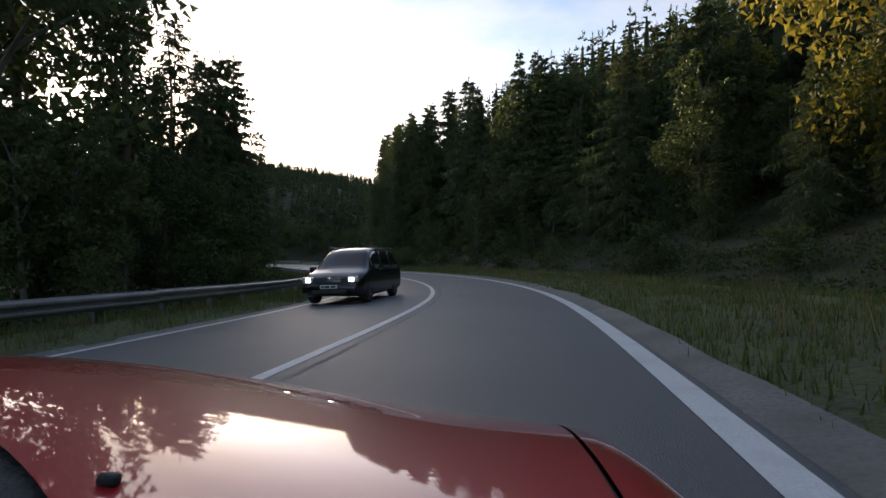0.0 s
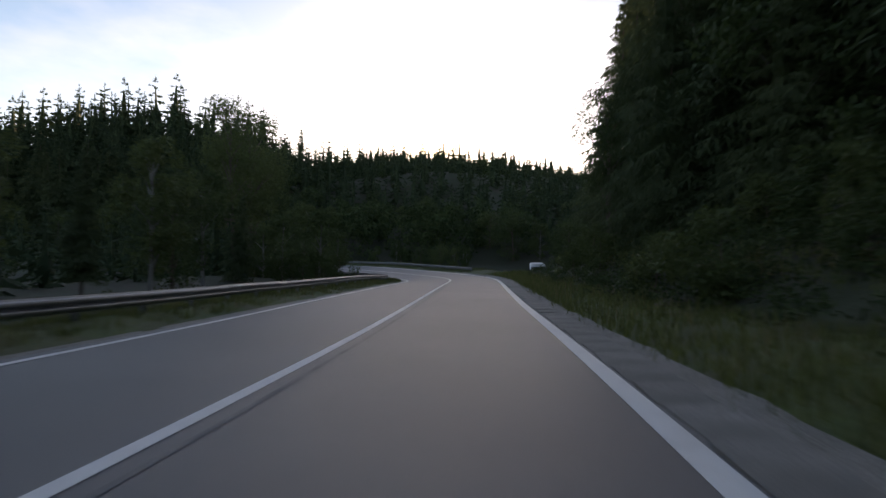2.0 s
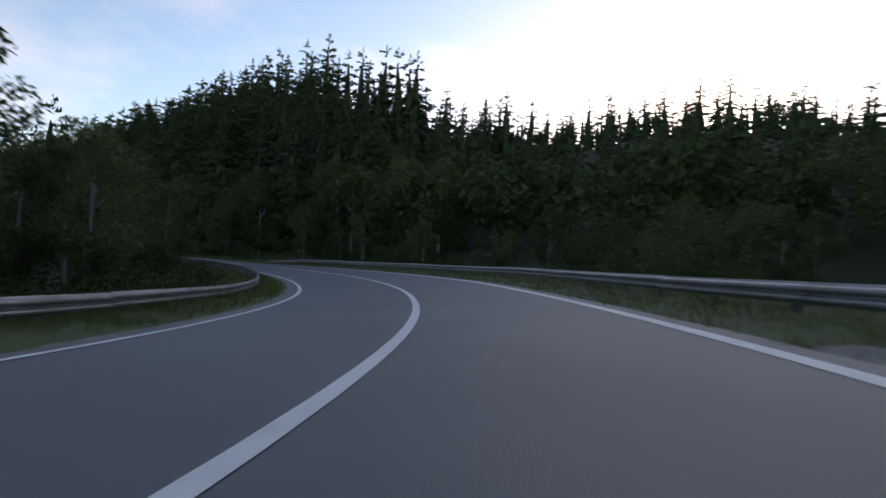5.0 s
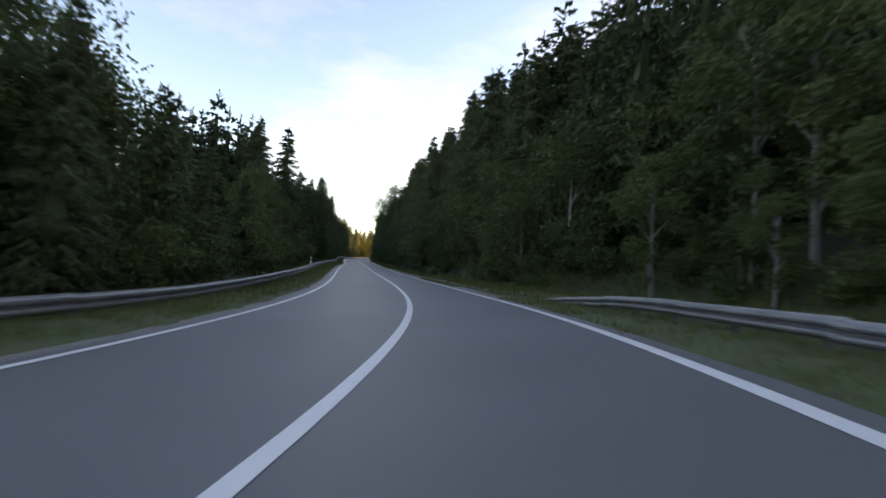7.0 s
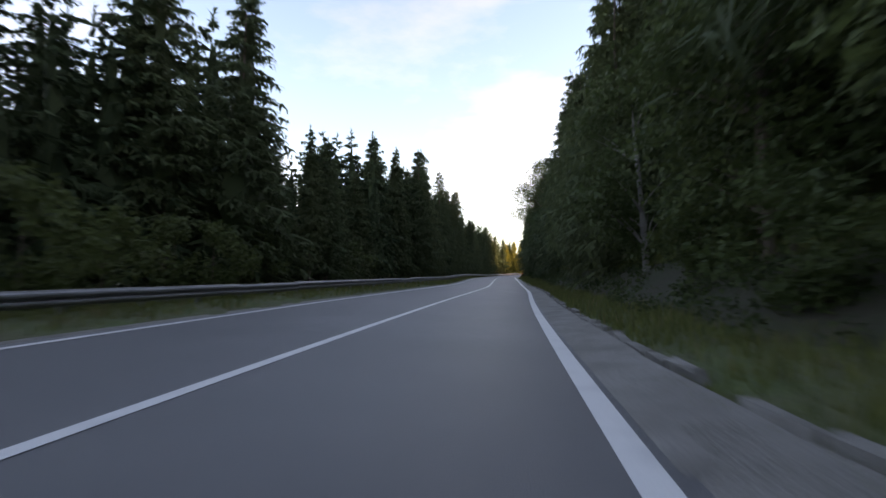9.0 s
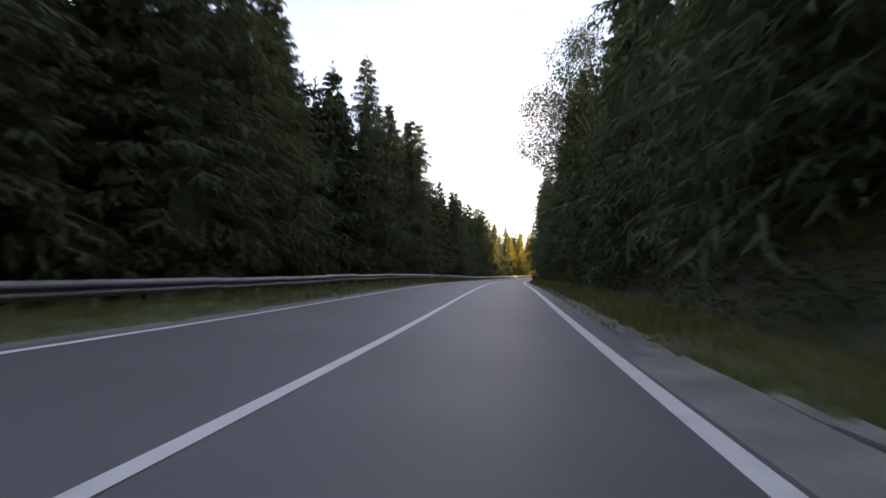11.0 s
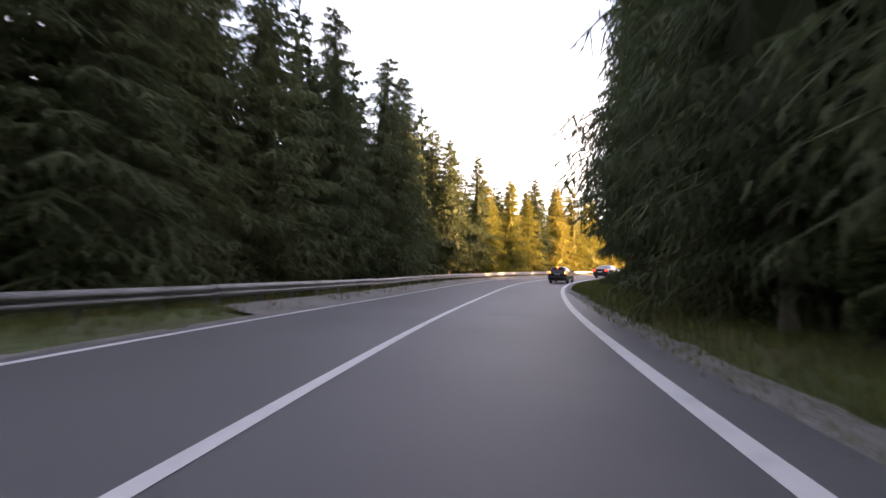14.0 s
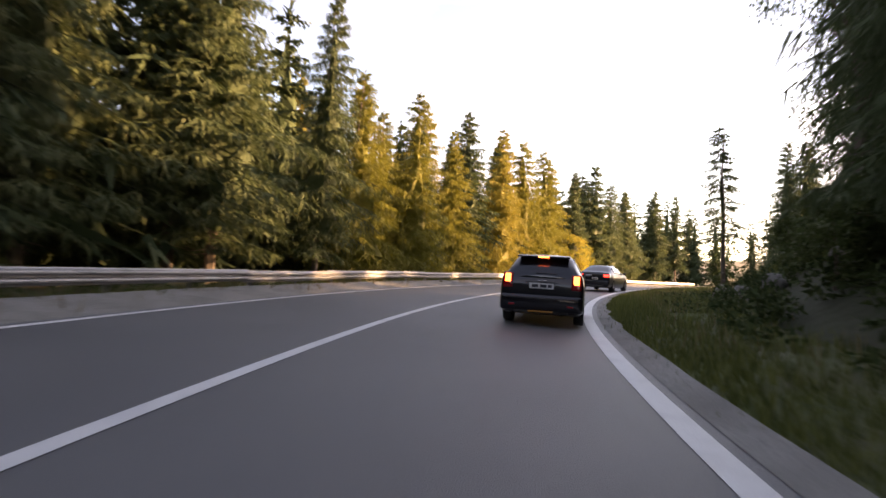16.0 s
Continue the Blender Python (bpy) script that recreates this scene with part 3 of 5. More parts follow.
def spruce_tris(rng, whorls=26, boughs=8, twigs=4, subs=3, radius=0.2, bare=0.05, half=0.0040, inner=0.14, hang=0.9, core=(11, 7), inside=0.46, kite=2.0):
    """The crown of a spruce of unit height: whorls of drooping boughs, feathered with twigs and their side sprigs."""
    zz, aa, rr = [], [], []
    lean = rng.normal(0, 0.012, 2)
    lobe = rng.rand(5) * 6.28
    for z in bare + (0.965 - bare) * ((np.arange(whorls) + 0.35 * rng.rand(whorls)) / whorls) ** 0.93:
        r = 1.20 * radius * (1 - z) ** 0.84 * (0.90 + 0.20 * rng.rand()) + 0.006
        if z < bare + 0.12:
            r *= 0.7 + 2.2 * (z - bare)
        n = max(4, int(round(boughs * (0.68 + 0.36 * (1 - z)))))
        a = rng.rand() * 6.28 + np.arange(n) * 6.283 / n + rng.normal(0, 0.25, n)
        keep = rng.rand(n) > 0.06
        zz.append(np.full(n, z)[keep] + rng.normal(0, 0.010, keep.sum()))
        aa.append(a[keep])
        rr.append((r * (0.62 + 0.5 * rng.rand(n)) * (1 + 0.16 * np.sin(2 * a + lobe[int(z * 4.99)])))[keep])
    z, a, r = (np.concatenate(v)[:, None, None] for v in (zz, aa, rr))
    nb = len(z)
    rise = 0.42 * (z - 0.36) + 1.1 * np.maximum(z - 0.66, 0) + rng.normal(0, 0.06, z.shape)

    def along(t):
        return np.stack([np.cos(a) * r * t + lean[0] * z, np.sin(a) * r * t + lean[1] * z,
                         z + r * (rise * t - 0.46 * t ** 2 + 0.22 * t ** 3)], -1)

    out = []
    # the boughs themselves
    tip = along(np.ones((1, 1, 1)))[:, 0, 0]
    root = along(np.full((1, 1, 1), 0.02))[:, 0, 0]
    mid = along(np.full((1, 1, 1), 0.56))[:, 0, 0]
    for end in (root, tip):
        span = np.linalg.norm(end - mid, axis=1)
        out.append(needles(mid, end - mid, span + 0.4 * half, np.minimum(half * kite, 0.3 * span + 0.001)[:, None], rng))
    # twigs to both sides
    t = inner + (1 - inner) * (np.arange(twigs)[None, :, None] + 0.25 + 0.6 * rng.rand(nb, twigs, 2)) / twigs
    sgn = np.array((-1.0, 1.0))[None, None, :]
    p = along(t)
    ta = a + sgn * (1.0 - 0.4 * t + rng.normal(0, 0.12, t.shape))
    ln = r * (0.38 * (1 - t) ** 0.6 + 0.17) * (0.65 + 0.6 * rng.rand(*t.shape)) + 0.006
    way = unit(np.stack([np.cos(ta), np.sin(ta), -0.28 - 0.5 * rng.rand(*t.shape)], -1))
    out.append(needles(p, way, ln, half, rng))
    # sprigs along each twig
    if subs:
        u = ((np.arange(subs) + 0.2 + 0.7 * rng.rand(*t.shape, subs)) / subs)
        q = p[..., None, :] + way[..., None, :] * (ln[..., None] * u)[..., None]
        flip = np.where((np.arange(subs) % 2)[None, None, None, :] == 0, 1.0, -1.0)
        sa = ta[..., None] + flip * (0.75 + 0.3 * rng.rand(*u.shape))
        sw = np.stack([np.cos(sa), np.sin(sa), -0.6 - 0.8 * rng.rand(*u.shape)], -1)
        sl = ln[..., None] * (0.52 - 0.25 * u) * (0.6 + 0.7 * rng.rand(*u.shape)) + 0.005
        out.append(needles(q, sw, sl, half * 0.9, rng))
    # short curtains under the boughs
    k = rng.rand(*t.shape) < hang
    at = p[k] + way[k] * (ln[k] * 0.5 * rng.rand(k.sum()))[:, None]
    down = np.stack([rng.normal(0, 0.35, k.sum()), rng.normal(0, 0.35, k.sum()), -np.ones(k.sum())], -1)
    out.append(needles(at, down, 0.010 + (0.10 + 0.16 * rng.rand(k.sum())) * np.broadcast_to(r, t.shape)[k], half * 1.25, rng))
    # the dark inside of the crown, where the boughs close up
    levels = np.linspace(bare + 0.015, 0.84, core[0])
    ra = np.arange(core[1]) * 6.283 / core[1]
    rad = inside * radius * (0.90 - levels)[:, None] * (0.25 + 1.3 * rng.rand(*core))
    rad[0] *= 0.4
    grid = np.stack([np.cos(ra) * rad + lean[0] * levels[:, None], np.sin(ra) * rad + lean[1] * levels[:, None],
                     levels[:, None] + rng.normal(0, 0.014, core)], -1)
    w = np.concatenate([grid, grid[:, :1]], 1)
    out.append(np.concatenate([np.stack([w[:-1, :-1], w[:-1, 1:], w[1:, 1:]], 2).reshape(-1, 3, 3),
                               np.stack([w[:-1, :-1], w[1:, 1:], w[1:, :-1]], 2).reshape(-1, 3, 3)]))
    # the leading shoot
    m = 10
    h = 0.90 + 0.09 * np.arange(m) / m
    ang = rng.rand(m) * 6.28
    base = np.stack([lean[0] * h, lean[1] * h, h], 1)
    out.append(needles(base, np.stack([np.cos(ang), np.sin(ang), 0.9 + 0 * ang], 1), 0.05 - 0.4 * (h - 0.90), min(half, 0.005), rng))
    out.append(needles(base[:1], np.array([[0, 0, 1.0]]), np.array([0.105]), min(half, 0.005), rng))
    return np.concatenate(out)


def trunk_mesh(name, rng, r0=0.014, top=0.97, limbs=()):
    """A tapered, slightly bent trunk of unit height with limbs."""
    verts, faces = [], []

    def tube(path, radii, n=5):
        rings = []
        for p, r in zip(path, radii):
            a = np.arange(n) * 6.283 / n
            rings.append(np.stack([p[0] + np.cos(a) * r, p[1] + np.sin(a) * r, p[2] + 0 * a], 1))
        v, f = loft(rings, True)
        k = len(verts)
        verts.extend(map(tuple, v))
        faces.extend(tuple(i + k for i in q) for q in f)

    z = np.array([-0.03, 0.0, 0.03, 0.2, 0.45, 0.7, top])
    bend = rng.normal(0, 0.006, (7, 2)) * z[:, None]
    tube(np.c_[bend, z], np.array([1.7, 1.5, 1.1, 0.9, 0.65, 0.4, 0.06]) * r0)
    for a, zb, ln, rise in limbs:
        t = np.linspace(0, 1, 4)
        tube(np.stack([math.cos(a) * ln * t, math.sin(a) * ln * t, zb + rise * t ** 0.8], 1), r0 * 0.5 * (1.05 - t))
    return data_mesh(name, verts, faces)


def leaf_tris(rng, centres, radii, per, size, flat=0.8):
    """Leaf sprays spread through the outer shells of overlapping clumps."""
    count = (per * (radii / radii.mean()) ** 2).astype(int)
    c, r = np.repeat(centres, count, 0), np.repeat(radii, count)[:, None]
    n = len(c)
    d = unit(rng.normal(0, 1, (n, 3)))
    p = c + d * r * (0.42 + 0.66 * rng.rand(n, 1) ** 0.7) * (1, 1, flat)
    a = unit(rng.normal(0, 1, (n, 3)) + d * 0.6 - (0, 0, 0.4))
    b = unit(np.cross(a, rng.normal(0, 1, (n, 3))))
    ln = size * (0.6 + 0.8 * rng.rand(n, 1))
    return np.stack([p + b * ln * 0.36, p - b * ln * 0.30 + a * ln * 0.2, p + a * ln], 1)


def make_spruce(seed, radius, bare, label, needle=None, kind="spruce_tree", **shape):
    rng = np.random.RandomState(seed)
    ob = new(kind)
    tagged(ob, label, "tree")
    limbs = [(rng.rand() * 6.28, 0.02 + 0.16 * rng.rand(), 0.05 + 0.03 * rng.rand(), -0.012) for _ in range(10)]
    mesh_part("trunk", trunk_mesh("trunk", rng, 0.011, 0.97, limbs), BARK, ob)
    mesh_part("crown", tri_mesh("crown", spruce_tris(rng, radius=radius, bare=bare, **shape)), needle or NEEDLE, ob)
    return ob


def make_leafy(seed, spread, low, mat, bark, label, name="broadleaf_tree", clumps=30, per=190, size=0.024):
    rng = np.random.RandomState(seed)
    ob = new(name)
    tagged(ob, label, "tree" if name != "shrub" else "shrub")
    z = low + (0.95 - low) * rng.rand(clumps)
    shape = np.sin(np.clip((z - low) / (1 - low), 0.06, 0.97) * 3.0) ** 0.7
    a, rad = rng.rand(clumps) * 6.28, spread * shape * (0.35 + 0.65 * rng.rand(clumps))
    c = np.stack([np.cos(a) * rad, np.sin(a) * rad, z], 1)
    r = spread * (0.30 + 0.22 * rng.rand(clumps)) * (0.6 + 0.4 * shape)
    limbs = [(a[i], max(0.12, z[i] - 0.22), rad[i], 0.17) for i in range(0, clumps, 2)]
    mesh_part("trunk", trunk_mesh("trunk", rng, 0.016 if name != "shrub" else 0.012, 0.85, limbs), bark, ob)
    mesh_part("crown", tri_mesh("crown", leaf_tris(rng, c, r, per, size)), mat, ob)
    return ob


SPRUCES = [make_spruce(11, 0.205, 0.04, "tall dark green spruce with drooping boughs at the wood's edge"),
           make_spruce(12, 0.175, 0.08, "slender dark green spruce among other forest trees"),
           make_spruce(13, 0.225, 0.02, "broad dark green spruce branched down to the ground"),
           make_spruce(14, 0.165, 0.20, "narrow dark spruce with a bare lower trunk")]
NEAR = dict(whorls=32, boughs=8, twigs=6, subs=3, half=0.0021, kite=0.9)
FINE = [make_spruce(15, 0.19, 0.02, "dark green spruce close to the road with dense hanging boughs", **NEAR),
        make_spruce(16, 0.165, 0.05, "tall dark green spruce close to the road", **NEAR),
        make_spruce(25, 0.19, 0.12, "tall dark spruce leaning its boughs over the road", **NEAR)]
AIRY = [make_spruce(61, 0.17, 0.34, "tall thin dark spruce with an open crown against the sky", whorls=24, boughs=5, twigs=4, subs=3, half=0.0028, hang=0.4, core=(7, 4), inside=0.1),
        make_spruce(62, 0.15, 0.26, "slim dark spruce with sparse boughs against the sky", whorls=22, boughs=5, twigs=4, subs=3, half=0.0028, hang=0.4, core=(7, 4), inside=0.1)]
PLAIN_RNG = np.random.RandomState(17)
PLAIN = [spruce_tris(PLAIN_RNG, 18, 6, 3, 1, r, low, 0.0066, hang=0.7) for r, low in ((0.23, 0.03), (0.20, 0.05), (0.22, 0.04))]
INNER = []
# trees at the bend whose needle colour carries part of the low sun
GOLD = [make_spruce(19, 0.20, 0.03, "yellow-green spruce beyond the guard rail, evening sun painted into its needles", NEEDLE_SUNLIT, **NEAR),
        make_spruce(20, 0.24, 0.03, "broad yellow-green larch at the outside of the bend, evening sun painted into its needles", NEEDLE_SUNLIT, "larch_tree", **NEAR)]
LEAFY = [make_leafy(21, 0.26, 0.06, LEAF, PALE_BARK, "tall green birch with a loose airy crown", "birch_tree"),
         make_leafy(22, 0.36, 0.04, LEAF, BARK, "full green broadleaf tree on the slope"),
         make_leafy(23, 0.30, 0.06, LEAF_SUNLIT, BARK, "broadleaf tree with golden sunlight painted into its leaf colour"),
         make_leafy(24, 0.22, 0.07, LEAF, PALE_BARK, "slim young green aspen beside the road", "aspen_tree", 26, 165, 0.024)]
TALL = [make_leafy(26, 0.22, 0.25, LEAF, BARK, "tall alder with fine airy foliage over the road", "alder_tree", 46, 360, 0.0105)]
SHRUBS = [make_leafy(31, 0.55, 0.08, LEAF, BARK, "dense green roadside shrub", "shrub", 16, 130, 0.058),
          make_leafy(32, 0.48, 0.05, LEAF, BARK, "loose green hazel shrub on the bank", "shrub", 15, 130, 0.058)]
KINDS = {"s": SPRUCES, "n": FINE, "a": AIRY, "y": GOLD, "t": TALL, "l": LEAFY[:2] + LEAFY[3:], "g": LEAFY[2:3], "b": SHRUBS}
USED = set()


def plant(kind, s, off, height, rng, group, width=1.0, which=None):
    if kind == "m":
        # deep in the wood the trees close up into one mass
        p = at_road(s, off)
        c, sn = math.cos(s * 7.1), math.sin(s * 7.1)
        q = PLAIN[rng.randint(len(PLAIN))] * (height * width, height * width, height)
        INNER.append(np.stack([q[..., 0] * c - q[..., 1] * sn + p[0], q[..., 0] * sn + q[..., 1] * c + p[1], q[..., 2] + land([p[0]], [p[1]])[0] - 0.2], -1))
        return None
    kinds = KINDS[kind]
    src = kinds[rng.randint(len(kinds)) if which is None else which]
    p = at_road(s, off)
    z = land([p[0]], [p[1]])[0] - 0.05
    if abs(off) < 8.6:
        z = max(z, at_road(s, off)[2] + 0.05)
    m = Matrix.LocRotScale((p[0], p[1], z), Euler((rng.normal(0, 0.02), rng.normal(0, 0.02), rng.rand() * 6.28)),
                           Vector((height * width, height * width, height)))
    if src.name not in USED:
        USED.add(src.name)
        src.matrix_basis = m
        tagged(src, group=group)
        # the first of a kind keeps its own place; later ones copy it
        return src
    ob = copy_thing(src, m @ Matrix.Diagonal((*[1 / v for v in src.scale], 1)))
    tagged(ob, group=group)
    return ob


def wood(zones, seed, group):
    """Trees scattered over stretches (from, to, nearest, farthest offset, spacing, kinds, lowest, highest)."""
    rng = np.random.RandomState(seed)
    for s0, s1, o0, o1, gap, kinds, h0, h1 in zones:
        n = max(1, int(abs(s1 - s0) * abs(o1 - o0) / gap ** 2))
        cols = max(1, int(round(abs(s1 - s0) / gap)))
        for i in range(n):
            s = s0 + (s1 - s0) * ((i % cols) + rng.rand()) / cols
            off = o0 + (o1 - o0) * (i // cols + rng.rand()) / max(1, math.ceil(n / cols))
            kind = kinds[rng.randint(len(kinds))]
            h = h0 + (h1 - h0) * rng.rand()
            if kind == "b":
                h = min(h, 1.8 + 2.0 * rng.rand())
            plant(kind, s, off, h, rng, group, 0.85 + 0.3 * rng.rand())


wood((
    (-10, 42, -13, -19, 4.4, "aaml", 12, 16), (18, 42, -9.8, -12, 4.0, "a", 11.5, 14), (39, 49, -9.8, -13.5, 3.4, "a", 11.5, 14), (10, 49, -9.4, -13, 3.0, "l", 4.5, 6.5), (49, 60, -9.5, -14, 3.6, "lss", 6, 8.5), (60, 78, -9.5, -15, 3.8, "lls", 4.5, 6.5), (27.5, 36, -9.4, -12, 2.4, "s", 12, 14), (78, 108, -9, -15, 4.2, "lbl", 3.5, 6), (108, 141, -8.6, -14, 3.5, "lls", 4, 6),
    (150, 161.5, -10.8, -14, 2.9, "l", 8, 10.5), (141, 196, -8.5, -13, 3.5, "slb", 5, 8), (188, 206, -12, -14.5, 3.5, "s", 13, 16), (206, 216, -11.5, -14.5, 3.2, "s", 16.5, 19), (216, 240, -11.5, -14.5, 3.3, "s", 10.5, 13), (240, 262, -11.5, -14.5, 3.3, "s", 15, 17.5), (184, 206, -14.5, -21, 2.6, "m", 13, 16), (206, 216, -14.5, -18, 3.2, "m", 16.5, 19), (216, 240, -14.5, -19, 3.2, "m", 11, 13.5), (236, 276, -12, -21, 2.7, "m", 15.5, 18), (196, 250, -9, -11.5, 3.9, "ssb", 7, 11),
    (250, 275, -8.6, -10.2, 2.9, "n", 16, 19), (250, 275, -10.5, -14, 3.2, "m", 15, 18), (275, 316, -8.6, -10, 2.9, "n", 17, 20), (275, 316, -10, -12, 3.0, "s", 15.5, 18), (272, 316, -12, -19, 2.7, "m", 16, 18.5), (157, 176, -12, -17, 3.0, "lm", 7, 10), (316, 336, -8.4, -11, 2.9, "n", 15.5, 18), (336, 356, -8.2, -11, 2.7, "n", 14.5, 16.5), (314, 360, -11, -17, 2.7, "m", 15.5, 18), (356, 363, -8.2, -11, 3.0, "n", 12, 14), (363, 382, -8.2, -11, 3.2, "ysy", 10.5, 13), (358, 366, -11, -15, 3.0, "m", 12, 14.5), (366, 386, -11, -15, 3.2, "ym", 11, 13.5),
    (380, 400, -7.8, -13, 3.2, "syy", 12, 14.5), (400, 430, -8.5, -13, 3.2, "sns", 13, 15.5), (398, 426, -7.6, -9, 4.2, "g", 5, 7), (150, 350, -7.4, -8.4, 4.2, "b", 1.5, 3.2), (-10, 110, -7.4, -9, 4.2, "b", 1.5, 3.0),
), 5, "trees along the left side")
wood((
    (4, 30, 17, 23, 4.4, "lbl", 3.5, 6), (24, 46, 15, 22, 4.0, "ssl", 9, 14), (10, 44, 14.5, 18.5, 3.1, "lsl", 4.5, 8), (140, 190, 12, 17, 3.6, "l", 7, 10), (30, 60, 22, 30, 4.4, "s", 12, 15), (46, 72, 10, 17, 4.2, "lbs", 8, 15), (42, 60, 13.5, 18.5, 3.2, "s", 15, 19), (66, 90, 12.5, 19, 3.2, "s", 15, 19), (66, 77, 11.8, 14, 2.8, "n", 11, 15),
    (100, 140, 25, 33, 6.0, "l", 6, 9), (112, 168, 8.5, 14, 4.0, "bll", 3, 6.0), (165, 215, 8, 13, 3.7, "lbl", 6, 10), (178, 192, 11.5, 15.5, 3.0, "s", 16.5, 20), (190, 240, 11, 14.5, 3.6, "s", 18, 22.5), (212, 272, 8.5, 13, 3.9, "ssn", 17, 21),
    # m rows at 338-367 and 364-373: unseen spruces added to shade the left trees
    (272, 304, 8.2, 13, 3.9, "sn", 15, 18.5), (304, 328, 8.4, 10, 3.1, "n", 15, 17.5), (304, 350, 9.6, 11.8, 2.9, "s", 14, 16.5), (342, 352, 8.0, 10, 2.6, "n", 14, 16.5), (304, 352, 11.5, 20, 3.8, "m", 13, 16), (353, 367, 13.5, 24, 3.2, "m", 11.5, 14.5), (158, 200, 13, 19, 3.2, "m", 15, 19), (148, 178, 17, 25, 3.8, "m", 10, 13.5), (138, 166, 9.5, 14, 3.2, "b", 1.6, 2.8), (376, 412, 12, 24, 4.4, "nns", 8, 11.5), (338, 367, 19, 36, 3.3, "m", 15, 18), (364, 373, 22, 40, 3.3, "m", 11, 14), (50, 66, 9, 14, 2.6, "b", 1.4, 2.4), (352, 362, 9.8, 13, 2.6, "n", 11, 14),
    (165, 330, 7.2, 8.2, 4.4, "b", 1.4, 2.4), (196, 300, 9, 12, 3.6, "b", 1.2, 2.2), (10, 60, 8.5, 12, 4.4, "b", 1.8, 3.2), (40, 62, 10.5, 15.5, 3.0, "lbl", 3.5, 6), (58, 84, 7.2, 11, 3.0, "b", 1.2, 2.4), (350, 368, 7.5, 9.0, 2.4, "b", 1.2, 2.0), (316, 346, 6.9, 8.4, 2.3, "b", 1.6, 2.6),
), 6, "trees along the right side")


def singles():
    """Trees that stand out on their own."""
    rng = np.random.RandomState(77)
    for kind, x, y, h, w in (("t", -39.0, 77.0, 14.2, 0.9), ("t", -35.6, 72.0, 13.2, 0.8),
                             ("t", -43.5, 81.5, 12.8, 0.9), ("a", -281.0, 61.8, 6.4, 1.2), ("s", -124.0, 172.0, 18.0, 0.9)):
        s, off = nearest([x], [y])
        plant(kind, s[0], off[0], h, rng, "trees standing alone", w)
    for s, off, h in ((323, 7.2, 18), (310, 8, 17.5), (316, 7.6, 17), (328.5, 7.4, 16.5), (349.5, 7.9, 14)):
        plant("n", s, off, h, rng, "trees along the right side", 0.82)
    for s, off, h in ((331, 7.2, 19), (335, 7.2, 19), (338.5, 7.5, 18.5), (341.5, 8.6, 18)):
        plant("n", s, off, h, rng, "trees along the right side", 0.92, 2)
    for s, off, h in ((77, 11.6, 18.5), (73, 11.2, 17), (81, 11.8, 17.5), (84.5, 11.8, 18), (87, 12.8, 18)):
        plant("n", s, off, h, rng, "trees along the right side", 0.85, 0)
    for s, off, h in ((52.3, -9.6, 9.6), (50.8, -10.0, 11), (49.3, -9.7, 11.5), (41.5, -9.6, 11.5), (44, -10.5, 11.5)):
        plant("a", s, off, h, rng, "trees along the left side", 1.1)
    for s, off, h in ((320.5, 6.6, 16.5), (326.5, 6.6, 16.5)):
        plant("n", s, off, h, rng, "trees along the right side", 0.85, 2)
    plant("t", 355.5, 9.3, 10.5, rng, "trees along the right side", 0.8)
    for s, off, h in ((281, 7.3, 19), (276, 8.8, 20), (75.5, 13.5, 17.5), (80.5, 10.2, 10.5)):
        plant("t", s, off, h, rng, "trees along the right side", 0.95)
    for x, y, h in ((17.5, 33.0, 10.0), (16.6, 18.2, 14.5)):
        s, off = nearest([x], [y])
        plant("g", s[0], off[0], h, rng, "trees standing alone", 0.9)


singles()


def inner_wood():
    ob = mesh_part("inner_forest", tri_mesh("inner_forest", np.concatenate(INNER)), NEEDLE_FAR)
    tagged(ob, "dark spruces standing close behind the roadside trees, some unseen and added for shade", "forest", kind="stuff")


inner_wood()


